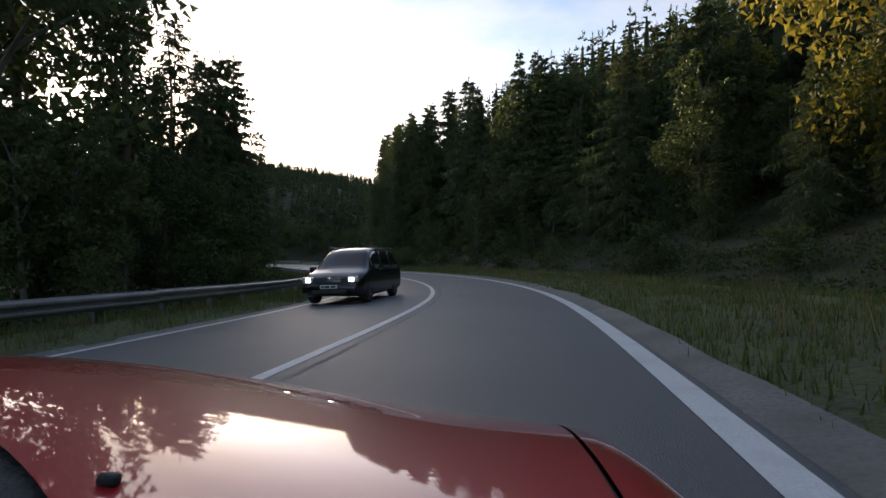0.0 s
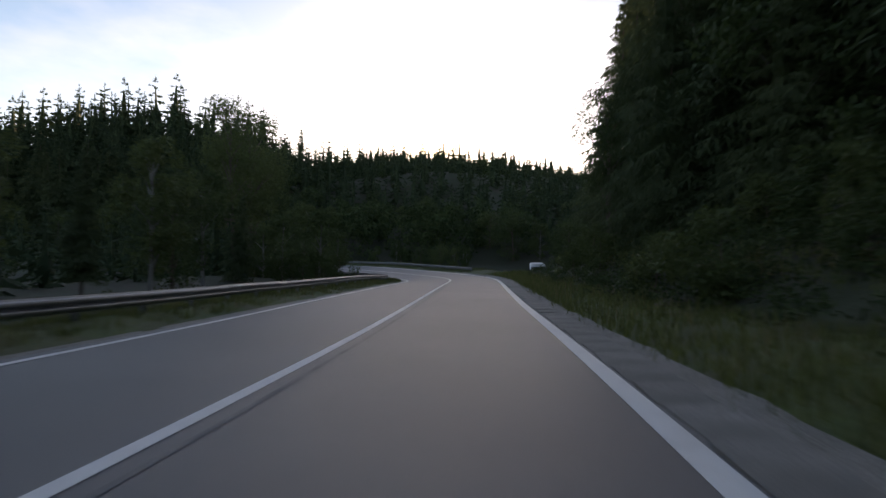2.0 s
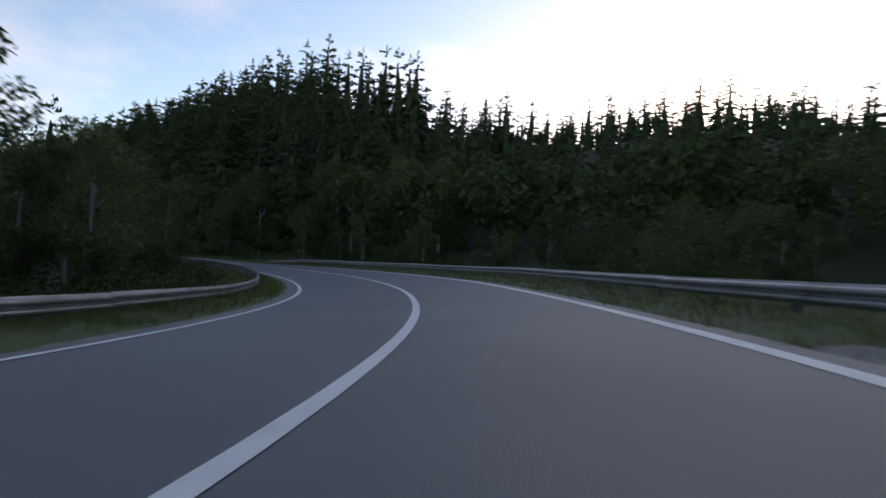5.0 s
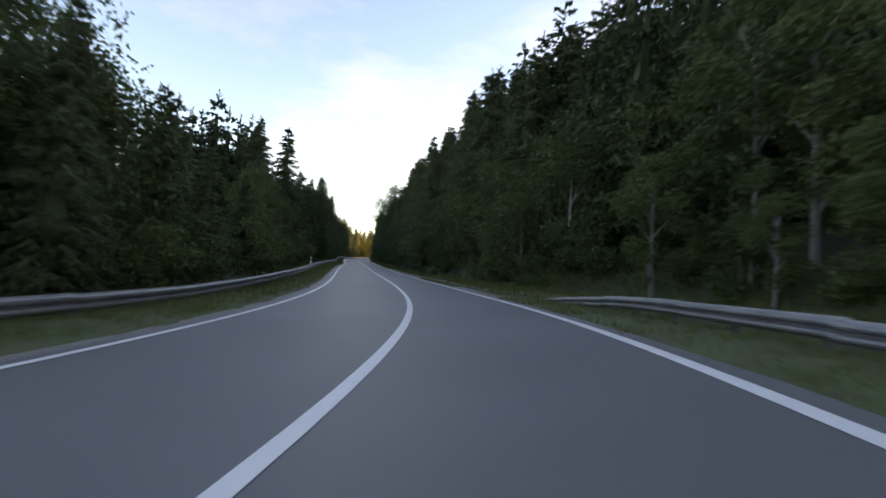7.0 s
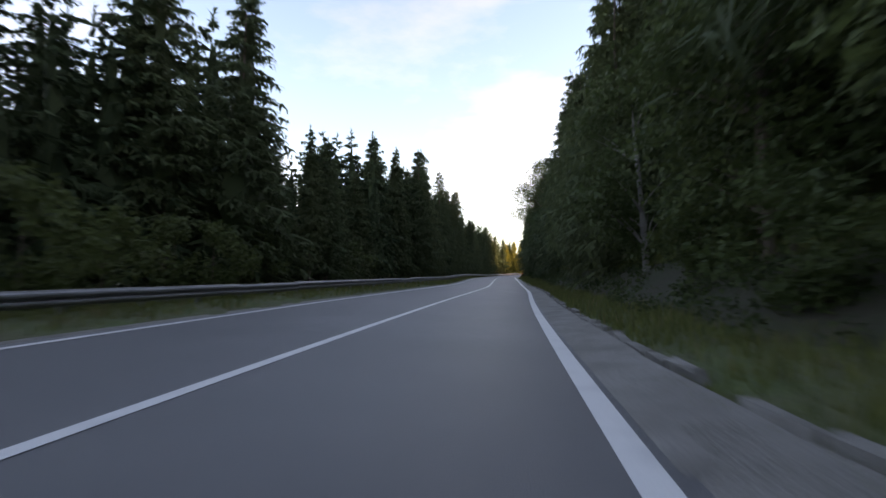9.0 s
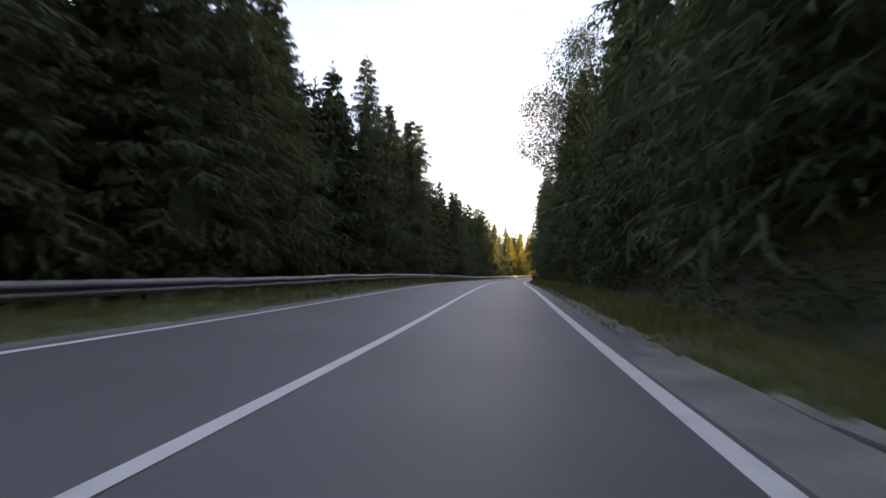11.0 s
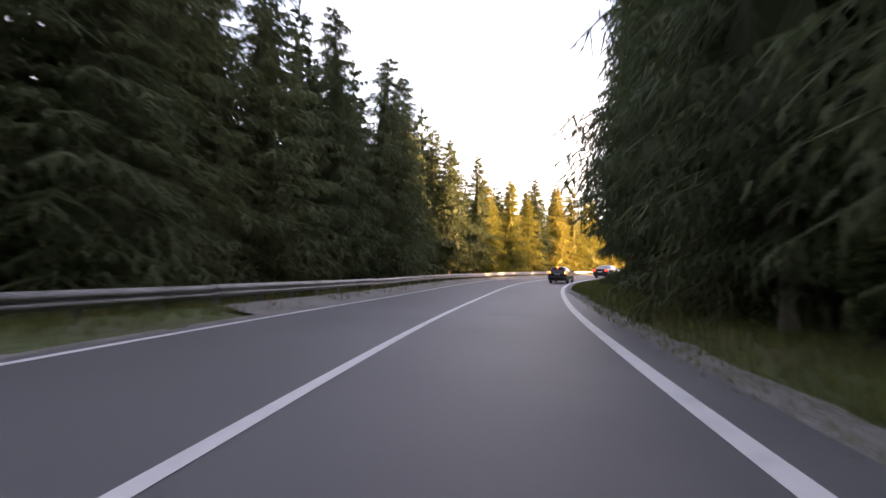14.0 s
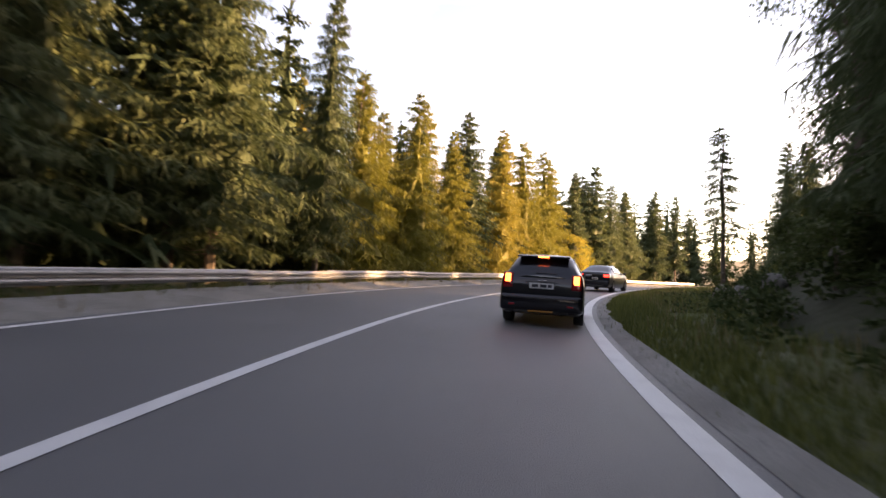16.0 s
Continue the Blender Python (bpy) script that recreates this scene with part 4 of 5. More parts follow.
def far_wood():
    """The closed forest on the hills, beyond the single trees."""
    rng = np.random.RandomState(9)
    spr = [spruce_tris(rng, 11, 5, 1, 0, 0.26, 0.02, 0.024, inner=0.2, hang=0.0, core=(5, 4)) for _ in range(5)]
    lea = []
    for _ in range(3):
        z = 0.2 + 0.7 * rng.rand(12)
        a = rng.rand(12) * 6.28
        rad = 0.26 * np.sin(np.clip(z, 0.1, 0.95) * 3.0) * (0.5 + 0.5 * rng.rand(12))
        c = np.stack([np.cos(a) * rad, np.sin(a) * rad, z], 1)
        lea.append(leaf_tris(rng, c, 0.13 + 0.05 * rng.rand(12), 44, 0.07))
    def scatter(step, jitter):
        gx, gy = np.meshgrid(np.arange(-430, 160, step), np.arange(-70, 420, step))
        return (gx + rng.uniform(-jitter, jitter, gx.shape)).ravel(), (gy + rng.uniform(-jitter, jitter, gy.shape)).ravel()

    mid = [spruce_tris(rng, 18, 6, 3, 1, 0.22, 0.04, 0.0070, hang=0.6) for _ in range(4)]
    (xa, ya), (xb, yb) = scatter(4.9, 2.0), scatter(6.3, 2.6)
    x, y = np.r_[xa, xb], np.r_[ya, yb]
    ring = np.r_[0 * xa, 0 * xb + 1]
    s, off = nearest(x, y)
    z = relief(x, y, s, off)
    keep = np.where(ring == 0, ((off > 14) & (off < 46)) | ((off < -14.5) & (off > -34)), ((off > 46) & (off < 110)) | ((off >= 110) & (off < 260) & (rng.rand(len(x)) < 0.7) & (s > 84) & (s < 260)) | ((off < -34) & (off > -60) & (s < 150)))
    keep &= ~((s > 84) & (s < 124) & (off > 0) & (off < 27)) & ~((off > 0) & (off < 20) & (s < 70)) & ~((s > 366) & (off > 0) & (off < 95)) & ~((s > 357) & (off > 0) & (off < 14)) & ~((s > 345) & (off > 45) & (off < 95))
    keep &= ~((off < 0) & (s < 5) & (off > -18)) & ~((off < -27) & (s > 150)) & ~((off > 46) & (s > 300)) & ~((off > 32) & (s > 265) & (s < 350))
    sets = {"s": [], "l": []}
    for i in np.where(keep)[0]:
        low = off[i] > 0 and off[i] < 34 and 110 < s[i] < 165
        kind = "l" if (low or rng.rand() < 0.16) else "s"
        close = ring[i] == 0 and ((off[i] > 0 and off[i] < 30 and s[i] > 120) or (s[i] > 366 and off[i] < 0))
        src = ((mid if close else spr) if kind == "s" else lea)[rng.randint(4 if kind == "s" else 3)]
        h = rng.uniform(12, 16) + 7.0 * (14 < off[i] < 46 and s[i] > 172) if kind == "s" else rng.uniform(6, 10)
        if (off[i] < 0 and s[i] < 130) or y[i] > 165:
            h *= (0.62 + 0.25 * min(1.0, max(0.0, (-x[i] - 40) / 80))) if y[i] > 165 else 0.40
        if off[i] < 0 and 125 < s[i] < 182:
            h *= 0.6 if off[i] > -20 else 0.45
        if off[i] > 30 and 104 < s[i] < 160 and off[i] < 70:
            h *= 0.68
        ang = rng.rand() * 6.28
        c, sn = math.cos(ang), math.sin(ang)
        q = src * h
        q = np.stack([q[..., 0] * c - q[..., 1] * sn + x[i], q[..., 0] * sn + q[..., 1] * c + y[i], q[..., 2] + z[i] - 0.3], -1)
        sets[kind].append(q)
    # the distant ridge
    tiny = [spruce_tris(rng, 6, 4, 1, 0, 0.28, 0.0, 0.034, inner=0.25, hang=0.0, core=(3, 4)) for _ in range(4)]
    gx, gy = np.meshgrid(np.arange(-640, 200, 8.5), np.arange(200, 720, 8.5))
    gx, gy = (gx + rng.uniform(-3.5, 3.5, gx.shape)).ravel(), (gy + rng.uniform(-3.5, 3.5, gy.shape)).ravel()
    far = np.hypot(gx, gy)
    gs, goff = nearest(gx, gy)
    gz = relief(gx, gy, gs, goff)
    for i in np.where((far > 340) & (far < 640) & (goff > 150) & (np.degrees(np.arctan2(-gx, gy)) < 62) & (np.degrees(np.arctan2(-gx, gy)) > -14))[0]:
        q = tiny[rng.randint(4)] * rng.uniform(9, 15)
        sets["s"].append(q * (rng.choice((-1, 1)), rng.choice((-1, 1)), 1) + (gx[i], gy[i], gz[i] - 0.5))
    for kind, mat, label in (("s", NEEDLE_FAR, "dark spruce forest covering the far hillsides"), ("l", LEAF_FAR, "green broadleaf wood mixed into the hillsides")):
        ob = mesh_part("far_forest", tri_mesh("far_forest", np.concatenate(sets[kind])), mat)
        tagged(ob, label, "forest", kind="stuff")


far_wood()

# ---------------------------------------------------------------- grass
def grass(name, bands, mat, seed, label):
    """Tufts of bent blades in bands (from, to, offsets, tufts a metre, height)."""
    rng = np.random.RandomState(seed)
    out = []
    for s0, s1, o0, o1, per, h in bands:
        n = int((s1 - s0) * per)
        s, off = rng.uniform(s0, s1, n), rng.uniform(o0, o1, n)
        p = at_road(s, off)
        lift = np.interp(off, (-8.6, -7.4, -6.4, -5.6, -4.9, -4.3, -3.9, 3.9, 4.4, 5.0, 5.7, 6.6, 7.6, 8.6),
                         (-0.5, -0.2, 0.05, 0.14, 0.14, 0.05, -0.04, -0.04, 0, 0.06, 0.12, 0.16, 0.22, 0.1))
        far = np.abs(off) > 8.5
        p[:, 2] += lift
        if far.any():
            p[far, 2] = relief(p[far, 0], p[far, 1], s[far], off[far]) + 0.12
        for _ in range(6):
            b = p + np.c_[rng.normal(0, 0.12, (n, 2)), -0.03 + 0 * s]
            a = rng.rand(n) * 6.28
            hh = h * (0.45 + 0.75 * rng.rand(n))
            lean = 0.55 * hh * rng.rand(n)
            d = np.stack([np.cos(a), np.sin(a), 0 * a], 1)
            side = np.stack([-np.sin(a), np.cos(a), 0 * a], 1) * (0.006 + 0.010 * rng.rand(n))[:, None]
            tip = b + d * lean[:, None] + (0, 0, 1) * hh[:, None]
            out.append(np.stack([b - side, b + side, tip], 1))
    ob = mesh_part(name, tri_mesh(name, np.concatenate(out)), mat)
    tagged(ob, label, "grass", kind="stuff")


grass("verge_grass", ((-30, 322, -4.25, -6.6, 60, 0.20), (322, 420, -5.0, -6.6, 16, 0.18), (-30, 44, 4.15, 7, 70, 0.17), (-30, 44, 6, 14, 120, 0.20), (44, 70, 4.45, 9.5, 90, 0.30), (70, 98, 4.45, 7.5, 85, 0.26), (70, 98, 7, 12.5, 60, 0.40),
                      (104, 165, 4.0, 5.6, 30, 0.15), (104, 165, 5.3, 8.5, 24, 0.28), (120, 172, 7, 13, 50, 0.5), (160, 172, 4.25, 4.85, 45, 0.13), (170, 186, 3.85, 4.40, 60, 0.18), (172, 190, 4.4, 4.8, 24, 0.11), (165, 192, 4.98, 9.0, 70, 0.34), (192, 250, 4.78, 9.0, 75, 0.32),
                      (240, 340, 4.28, 4.8, 26, 0.12), (245, 300, 4.7, 9.5, 95, 0.36), (300, 345, 4.7, 8.5, 75, 0.34), (165, 240, 8.6, 12, 60, 0.45), (240, 345, 8.6, 12, 40, 0.55),
                      (340, 420, 4.06, 5.3, 80, 0.16), (345, 366, 5.0, 10.5, 110, 0.24), (365, 420, 4.4, 13, 40, 0.35)), BLADE, 41, "green roadside grass on the verges")
grass("dry_grass", ((-30, 420, -4.2, -7.2, 5, 0.32), (-30, 100, 4.7, 10, 7, 0.40), (104, 420, 4.75, 8.5, 5, 0.36)), STRAW, 42, "dry straw-coloured grass stalks on the verges")


def undergrowth():
    """Nettles, ferns and bramble in low clumps on the banks."""
    rng = np.random.RandomState(43)
    out = []
    for s0, s1, o0, o1, n, r in ((60, 98, 6.2, 11, 320, 0.4), (66, 90, 9, 18, 460, 0.5), (6, 46, 12, 18, 320, 0.5), (40, 66, 9, 16, 160, 0.5), (124, 170, 7.5, 12, 140, 0.45), (166, 345, 6.4, 12.5, 1500, 0.42), (346, 370, 5.8, 12, 330, 0.30), (-10, 400, -6.4, -8.4, 480, 0.38), (10, 46, 9, 14, 260, 0.4), (262, 304, 6.8, 13, 700, 0.34), (50, 72, 7, 15, 520, 0.42), (104, 142, -7, -13, 420, 0.5), (112, 138, 7.5, 14, 420, 0.45)):
        s, off = rng.uniform(s0, s1, n), rng.uniform(o0, o1, n)
        p = at_road(s, off)
        z = relief(p[:, 0], p[:, 1], s, off)
        z = np.where(np.abs(off) < 8.6, np.maximum(z, p[:, 2] - 0.1 * (off > 0) - 0.5 * (off < 0)), z)
        c = np.c_[p[:, :2], z + 0.1]
        out.append(leaf_tris(rng, c, r * (0.6 + 0.8 * rng.rand(n)), 44, 0.13, 0.7))
    ob = mesh_part("undergrowth", tri_mesh("undergrowth", np.concatenate(out)), LEAF_FAR)
    tagged(ob, "low green nettles, ferns and bramble on the banks", "undergrowth", kind="stuff")


undergrowth()
gutter()

# ---------------------------------------------------------------- vehicles
def car_paint(name, color, flake=0.0):
    m = material(name, color, 0.30, metal=flake, spec=0.22, coat=0.7, color2=tuple(c * 0.8 for c in color), scale=1.2, bump=0.0)
    return m


BLACK_PAINT = car_paint("black_car_paint", (0.007, 0.007, 0.010))
NIGHT_PAINT = car_paint("dark_grey_car_paint", (0.010, 0.010, 0.013))
WHITE_PAINT = car_paint("white_van_paint", (0.62, 0.63, 0.62))
RED_PAINT = material("red_car_paint", (0.44, 0.008, 0.012), 0.45, color2=(0.38, 0.006, 0.011), scale=1.2, spec=0.3, coat=1.0)
CAR_GLASS = material("dark_car_glass", (0.012, 0.016, 0.018), 0.05, spec=0.8, coat=0.6)
TRIM = material("black_plastic_trim", (0.02, 0.02, 0.021), 0.55, color2=(0.03, 0.03, 0.03), scale=6, bump=0.2, bump_scale=80)
RUBBER = material("tyre_rubber", (0.018, 0.018, 0.018), 0.85, color2=(0.035, 0.033, 0.03), scale=5, bump=0.4, bump_scale=50)
ALLOY = material("alloy_rim", (0.35, 0.36, 0.37), 0.35, metal=0.9, color2=(0.2, 0.2, 0.2), scale=8)
CHROME = material("chrome", (0.6, 0.6, 0.6), 0.12, metal=1.0)
PLATE = material("plate_white", (0.62, 0.62, 0.60), 0.5, color2=(0.52, 0.52, 0.5), scale=9)
PLATE_INK = material("plate_bars", (0.03, 0.03, 0.035), 0.6)
LAMP_RED = material("red_lamp_lens", (0.30, 0.008, 0.012), 0.12, coat=1.0)
LAMP_CLEAR = material("clear_lamp_lens", (0.55, 0.56, 0.56), 0.12, coat=1.0, metal=0.3)
BRAKE_ON = glowing("lit_brake_lamp", (1.0, 0.16, 0.03), 2.2)
TAIL_ON = glowing("lit_tail_lamp", (1.0, 0.05, 0.03), 0.9)
HEAD_ON = glowing("lit_head_lamp", (1.0, 0.97, 0.88), 8.0, (0.8, 0.8, 0.8))
AMBER = material("amber_strip", (0.55, 0.22, 0.03), 0.4)


def box(name, parent, mat, x, y, z, sx, sy, sz, bevel=0.012, turn=(0, 0, 0), label=""):
    """A bevelled block with its middle at x, y, z; x runs ahead, y to the left."""
    bm = bmesh.new()
    r = bmesh.ops.create_cube(bm, size=1.0)
    bmesh.ops.scale(bm, vec=(sx, sy, sz), verts=r["verts"])
    bmesh.ops.bevel(bm, geom=list(bm.edges), offset=min(bevel, 0.45 * min(sx, sy, sz)), segments=2, affect="EDGES", profile=0.6)
    ob = part(name, bm, mat, parent, label, True)
    ob.matrix_basis = pose(x, y, z, *turn)
    return ob


def wheel(parent, x, y, r, width, spokes=5):
    out = 1 if y > 0 else -1
    wheel_ob = new("wheel")
    wheel_ob.parent = parent
    wheel_ob.matrix_basis = pose(x, y, r)
    prof = ((-0.5, 0.66), (-0.5, 0.93), (-0.42, 0.985), (-0.2, 1.0), (0.2, 1.0), (0.42, 0.985), (0.5, 0.93), (0.5, 0.66))
    rings = []
    for k in range(28):
        a = k * 6.28319 / 28
        rings.append([(math.cos(a) * q * r, w * width, math.sin(a) * q * r) for w, q in prof])
    rings.append(rings[0])
    v, f = loft(rings)
    mesh_part("tyre", data_mesh("tyre", v, f), RUBBER, wheel_ob, "", True)
    bm = bmesh.new()
    yy = out * width * 0.42
    for rr, dd in ((0.66, 0.05),):
        c = bmesh.ops.create_cone(bm, cap_ends=False, segments=28, radius1=rr * r, radius2=rr * r, depth=width * 0.9, matrix=Matrix.Rotation(radians(90), 4, "X"))
    c = bmesh.ops.create_cone(bm, cap_ends=True, segments=28, radius1=0.65 * r, radius2=0.65 * r, depth=0.02,
                              matrix=Matrix.Translation((0, out * width * 0.05, 0)) @ Matrix.Rotation(radians(90), 4, "X"))
    for k in range(spokes):
        m = Matrix.Rotation(k * 6.28319 / spokes, 4, "Y") @ Matrix.Translation((0, yy * 0.85, r * 0.34))
        c = bmesh.ops.create_cube(bm, size=1.0, matrix=m @ Matrix.Diagonal((r * 0.14, 0.03, r * 0.64, 1)))
    bmesh.ops.create_cone(bm, cap_ends=True, segments=16, radius1=r * 0.14, radius2=r * 0.11, depth=0.05,
                          matrix=Matrix.Translation((0, yy * 0.85, 0)) @ Matrix.Rotation(radians(90), 4, "X"))
    part("rim", bm, ALLOY, wheel_ob)
    return wheel_ob


def refine(table, n=5):
    """Stations between the given ones, on a smooth curve."""
    t = np.asarray(table, float)
    k = np.r_[0, np.cumsum(np.maximum(np.abs(np.diff(t[:, 0])), 0.05))]
    at = np.concatenate([np.linspace(k[i], k[i + 1], n, endpoint=False) for i in range(len(k) - 1)] + [k[-1:]])
    lin = np.stack([np.interp(at, k, t[:, j]) for j in range(t.shape[1])], 1)
    cub = spline(k, t, at)
    return lin * 0.5 + cub * 0.5


def car_shell(name, table, paint, parent):
    """The body: rows of x, sill height, belt height, top height, half width, half width at the top."""
    t = refine(table)
    rings = []
    for x, zb, zl, zt, w, wt in t:
        half = [(0, zb), (w * 0.86, zb), (w * 0.97, zb + 0.07), (w, zb + 0.35 * (zl - zb)), (w, zb + 0.7 * (zl - zb)), (w * 0.965, zl),
                (wt + 0.35 * (w * 0.965 - wt), zl + 0.62 * (zt - zl)), (wt, zl + 0.9 * (zt - zl)), (wt * 0.82, zt), (wt * 0.4, zt + 0.012), (0, zt + 0.016)]
        ring = [(x, y, z) for y, z in half] + [(x, -y, z) for y, z in half[-2:0:-1]]
        rings.append(ring)
    v, f = loft(rings, True, True)
    ob = mesh_part(name, data_mesh(name, v, f), paint, parent, "", True)
    return ob


def shell_at(table, x):
    t = refine(table)
    i = np.argsort(t[:, 0])
    return [float(np.interp(x, t[i, 0], t[i, j])) for j in range(1, 6)]


def side_window(parent, table, x0, x1, lo=0.06, hi=0.86, name="side_window"):
    """A pane on each side, lying a little outside the shell between belt and top."""
    for sgn in (1, -1):
        rings = []
        for x in np.linspace(x0, x1, 7):
            zb, zl, zt, w, wt = shell_at(table, x)
            ring = []
            for q in np.linspace(lo, hi, 5):
                z = zl + q * (zt - zl)
                y = np.interp(q, (0, 0.62, 0.9), (w * 0.965, wt + 0.35 * (w * 0.965 - wt), wt)) + 0.008
                ring.append((x, sgn * y, z))
            rings.append(ring)
        v, f = loft(rings)
        if sgn < 0:
            f = [tuple(reversed(q)) for q in f]
        me = data_mesh(name, v, f)
        ob = mesh_part(name, me, CAR_GLASS, parent, "", True)
        mod = ob.modifiers.new("thick", "SOLIDIFY")
        mod.thickness = 0.006


def cross_window(parent, low, high, name, rows=5, bow=0.05):
    """A bowed pane across the car, from (x, z, half width) low to high."""
    rings = []
    ahead = 1 if low[0] > high[0] else -1
    for q in np.linspace(0, 1, rows):
        x, z, w = [low[k] + (high[k] - low[k]) * q for k in range(3)]
        rings.append([(x - ahead * bow * (yy * yy), yy * w, z) for yy in np.linspace(-1, 1, 9)])
    v, f = loft(rings)
    if ahead < 0:
        f = [tuple(reversed(k)) for k in f]
    ob = mesh_part(name, data_mesh(name, v, f), CAR_GLASS, parent, "", True)
    mod = ob.modifiers.new("thick", "SOLIDIFY")
    mod.thickness = 0.006
    return ob


def plate(parent, x, z, facing, tilt=0):
    p = box("number_plate", parent, PLATE, x, 0, z, 0.012, 0.50, 0.11, 0.004, (0, tilt, 0))
    for k, w in ((-0.17, 0.08), (-0.04, 0.13), (0.13, 0.13)):
        box("plate_bar", p, PLATE_INK, facing * 0.0075, k, 0, 0.003, w, 0.06, 0.001)


def place(ob, s, off, yaw_extra=0.0, up=0.02):
    """Set a vehicle on the road, heading along it (+x of the car ahead)."""
    p = at_road(s, off, up)
    roll = math.degrees(math.atan(np.interp(s, ALONG, BANK)))
    a, b = at_road(s - 2, off), at_road(s + 2, off)
    rise = math.degrees(math.atan2(b[2] - a[2], 4.0))
    sign = 1 if abs(yaw_extra) < 90 else -1
    ob.matrix_basis = pose(*p, 0, 0, heading(s) + 90 + yaw_extra) @ pose(0, 0, 0, -roll * sign, -rise * sign, 0) @ Matrix.Diagonal((*ob.scale, 1))


HATCH = ((-2.05, .42, .62, .64, .74, .66), (-2.03, .30, .80, .83, .82, .74), (-1.97, .26, .93, .97, .85, .72), (-1.80, .22, .97, 1.20, .865, .62), (-1.55, .20, .97, 1.39, .87, .57),
         (-0.9, .19, .96, 1.425, .872, .58), (0.0, .18, .95, 1.42, .872, .585), (0.45, .18, .94, 1.30, .872, .60), (1.0, .18, .94, .985, .87, .70),
         (1.5, .19, .86, .90, .86, .66), (1.85, .22, .74, .78, .82, .6), (2.03, .30, .60, .63, .74, .55), (2.07, .36, .54, .56, .66, .5))


def make_hatch():
    car = tagged(new("hatchback"), "black three-door hatchback with its brake lamps lit, on the road", "car")
    car_shell("body", HATCH, BLACK_PAINT, car)
    side_window(car, HATCH, -1.45, 0.55)
    cross_window(car, (-2.0, 0.965, 0.70), (-1.60, 1.355, 0.575), "rear_window")
    cross_window(car, (0.98, 0.99, 0.68), (0.36, 1.34, 0.56), "windscreen")
    box("spoiler", car, BLACK_PAINT, -1.68, 0, 1.395, 0.30, 1.10, 0.035, 0.015, (0, -6, 0))
    box("high_brake_lamp", car, BRAKE_ON, -1.835, 0, 1.375, 0.02, 0.22, 0.028, 0.006, (0, 0, 0), "lit red brake lamp under the spoiler")
    for y in (-0.70, 0.70):
        lamp = box("tail_lamp", car, LAMP_RED, -1.985, y, 0.89, 0.08, 0.21, 0.32, 0.035, (0, 12, 0), "red tail lamp")
        box("bulb", lamp, BRAKE_ON, -0.035, 0, 0.04, 0.03, 0.115, 0.17, 0.014)
        box("reflector", car, LAMP_RED, -2.098, y * 0.85, 0.42, 0.015, 0.12, 0.035, 0.005)
    box("bumper", car, BLACK_PAINT, -2.0, 0, 0.46, 0.2, 1.70, 0.34, 0.09)
    box("bumper_strip", car, TRIM, -2.1, 0, 0.56, 0.02, 1.5, 0.035, 0.006)
    box("diffuser", car, TRIM, -2.03, 0, 0.31, 0.1, 1.1, 0.10, 0.02)
    box("lower_strip", car, AMBER, -2.09, 0, 0.30, 0.02, 0.5, 0.028, 0.006, (0, 0, 0), "amber strip under the bumper")
    plate(car, -2.035, 0.80, -1, 4)
    box("plate_recess", car, TRIM, -2.025, 0, 0.80, 0.012, 0.66, 0.17, 0.005, (0, 4, 0))
    box("wiper", car, TRIM, -1.93, -0.08, 1.05, 0.02, 0.42, 0.016, 0.005, (0, 0, 0))
    box("tailgate_handle", car, CHROME, -2.045, 0.0, 0.905, 0.012, 0.16, 0.018, 0.004)
    pipe = bmesh.new()
    bmesh.ops.create_cone(pipe, cap_ends=False, segments=14, radius1=0.04, radius2=0.04, depth=0.16, matrix=Matrix.Translation((-2.04, -0.42, 0.27)) @ Matrix.Rotation(radians(90), 4, "Y"))
    part("exhaust_pipe", pipe, CHROME, car)
    car.scale = (0.9, 0.86, 0.9)
    for y in (-0.93, 0.93):
        box("wing_mirror", car, BLACK_PAINT, 0.62, y, 0.99, 0.12, 0.18, 0.13, 0.04)
    for x in (-1.25, 1.28):
        for y in (-0.76, 0.76):
            wheel(car, x, y, 0.31, 0.205)
    return car


SEDAN = ((-2.3, .42, .62, .64, .74, .66), (-2.27, .30, .90, .93, .82, .74), (-2.15, .26, .98, 1.04, .86, .74), (-1.75, .22, .98, 1.07, .88, .70), (-1.05, .20, .97, 1.37, .89, .58),
         (-0.4, .19, .96, 1.43, .89, .58), (0.2, .18, .95, 1.41, .89, .585), (0.65, .18, .94, 1.27, .89, .61), (1.15, .18, .94, .985, .88, .72),
         (1.7, .19, .86, .90, .87, .68), (2.1, .22, .74, .78, .83, .6), (2.26, .30, .60, .63, .74, .55), (2.3, .36, .54, .56, .66, .5))


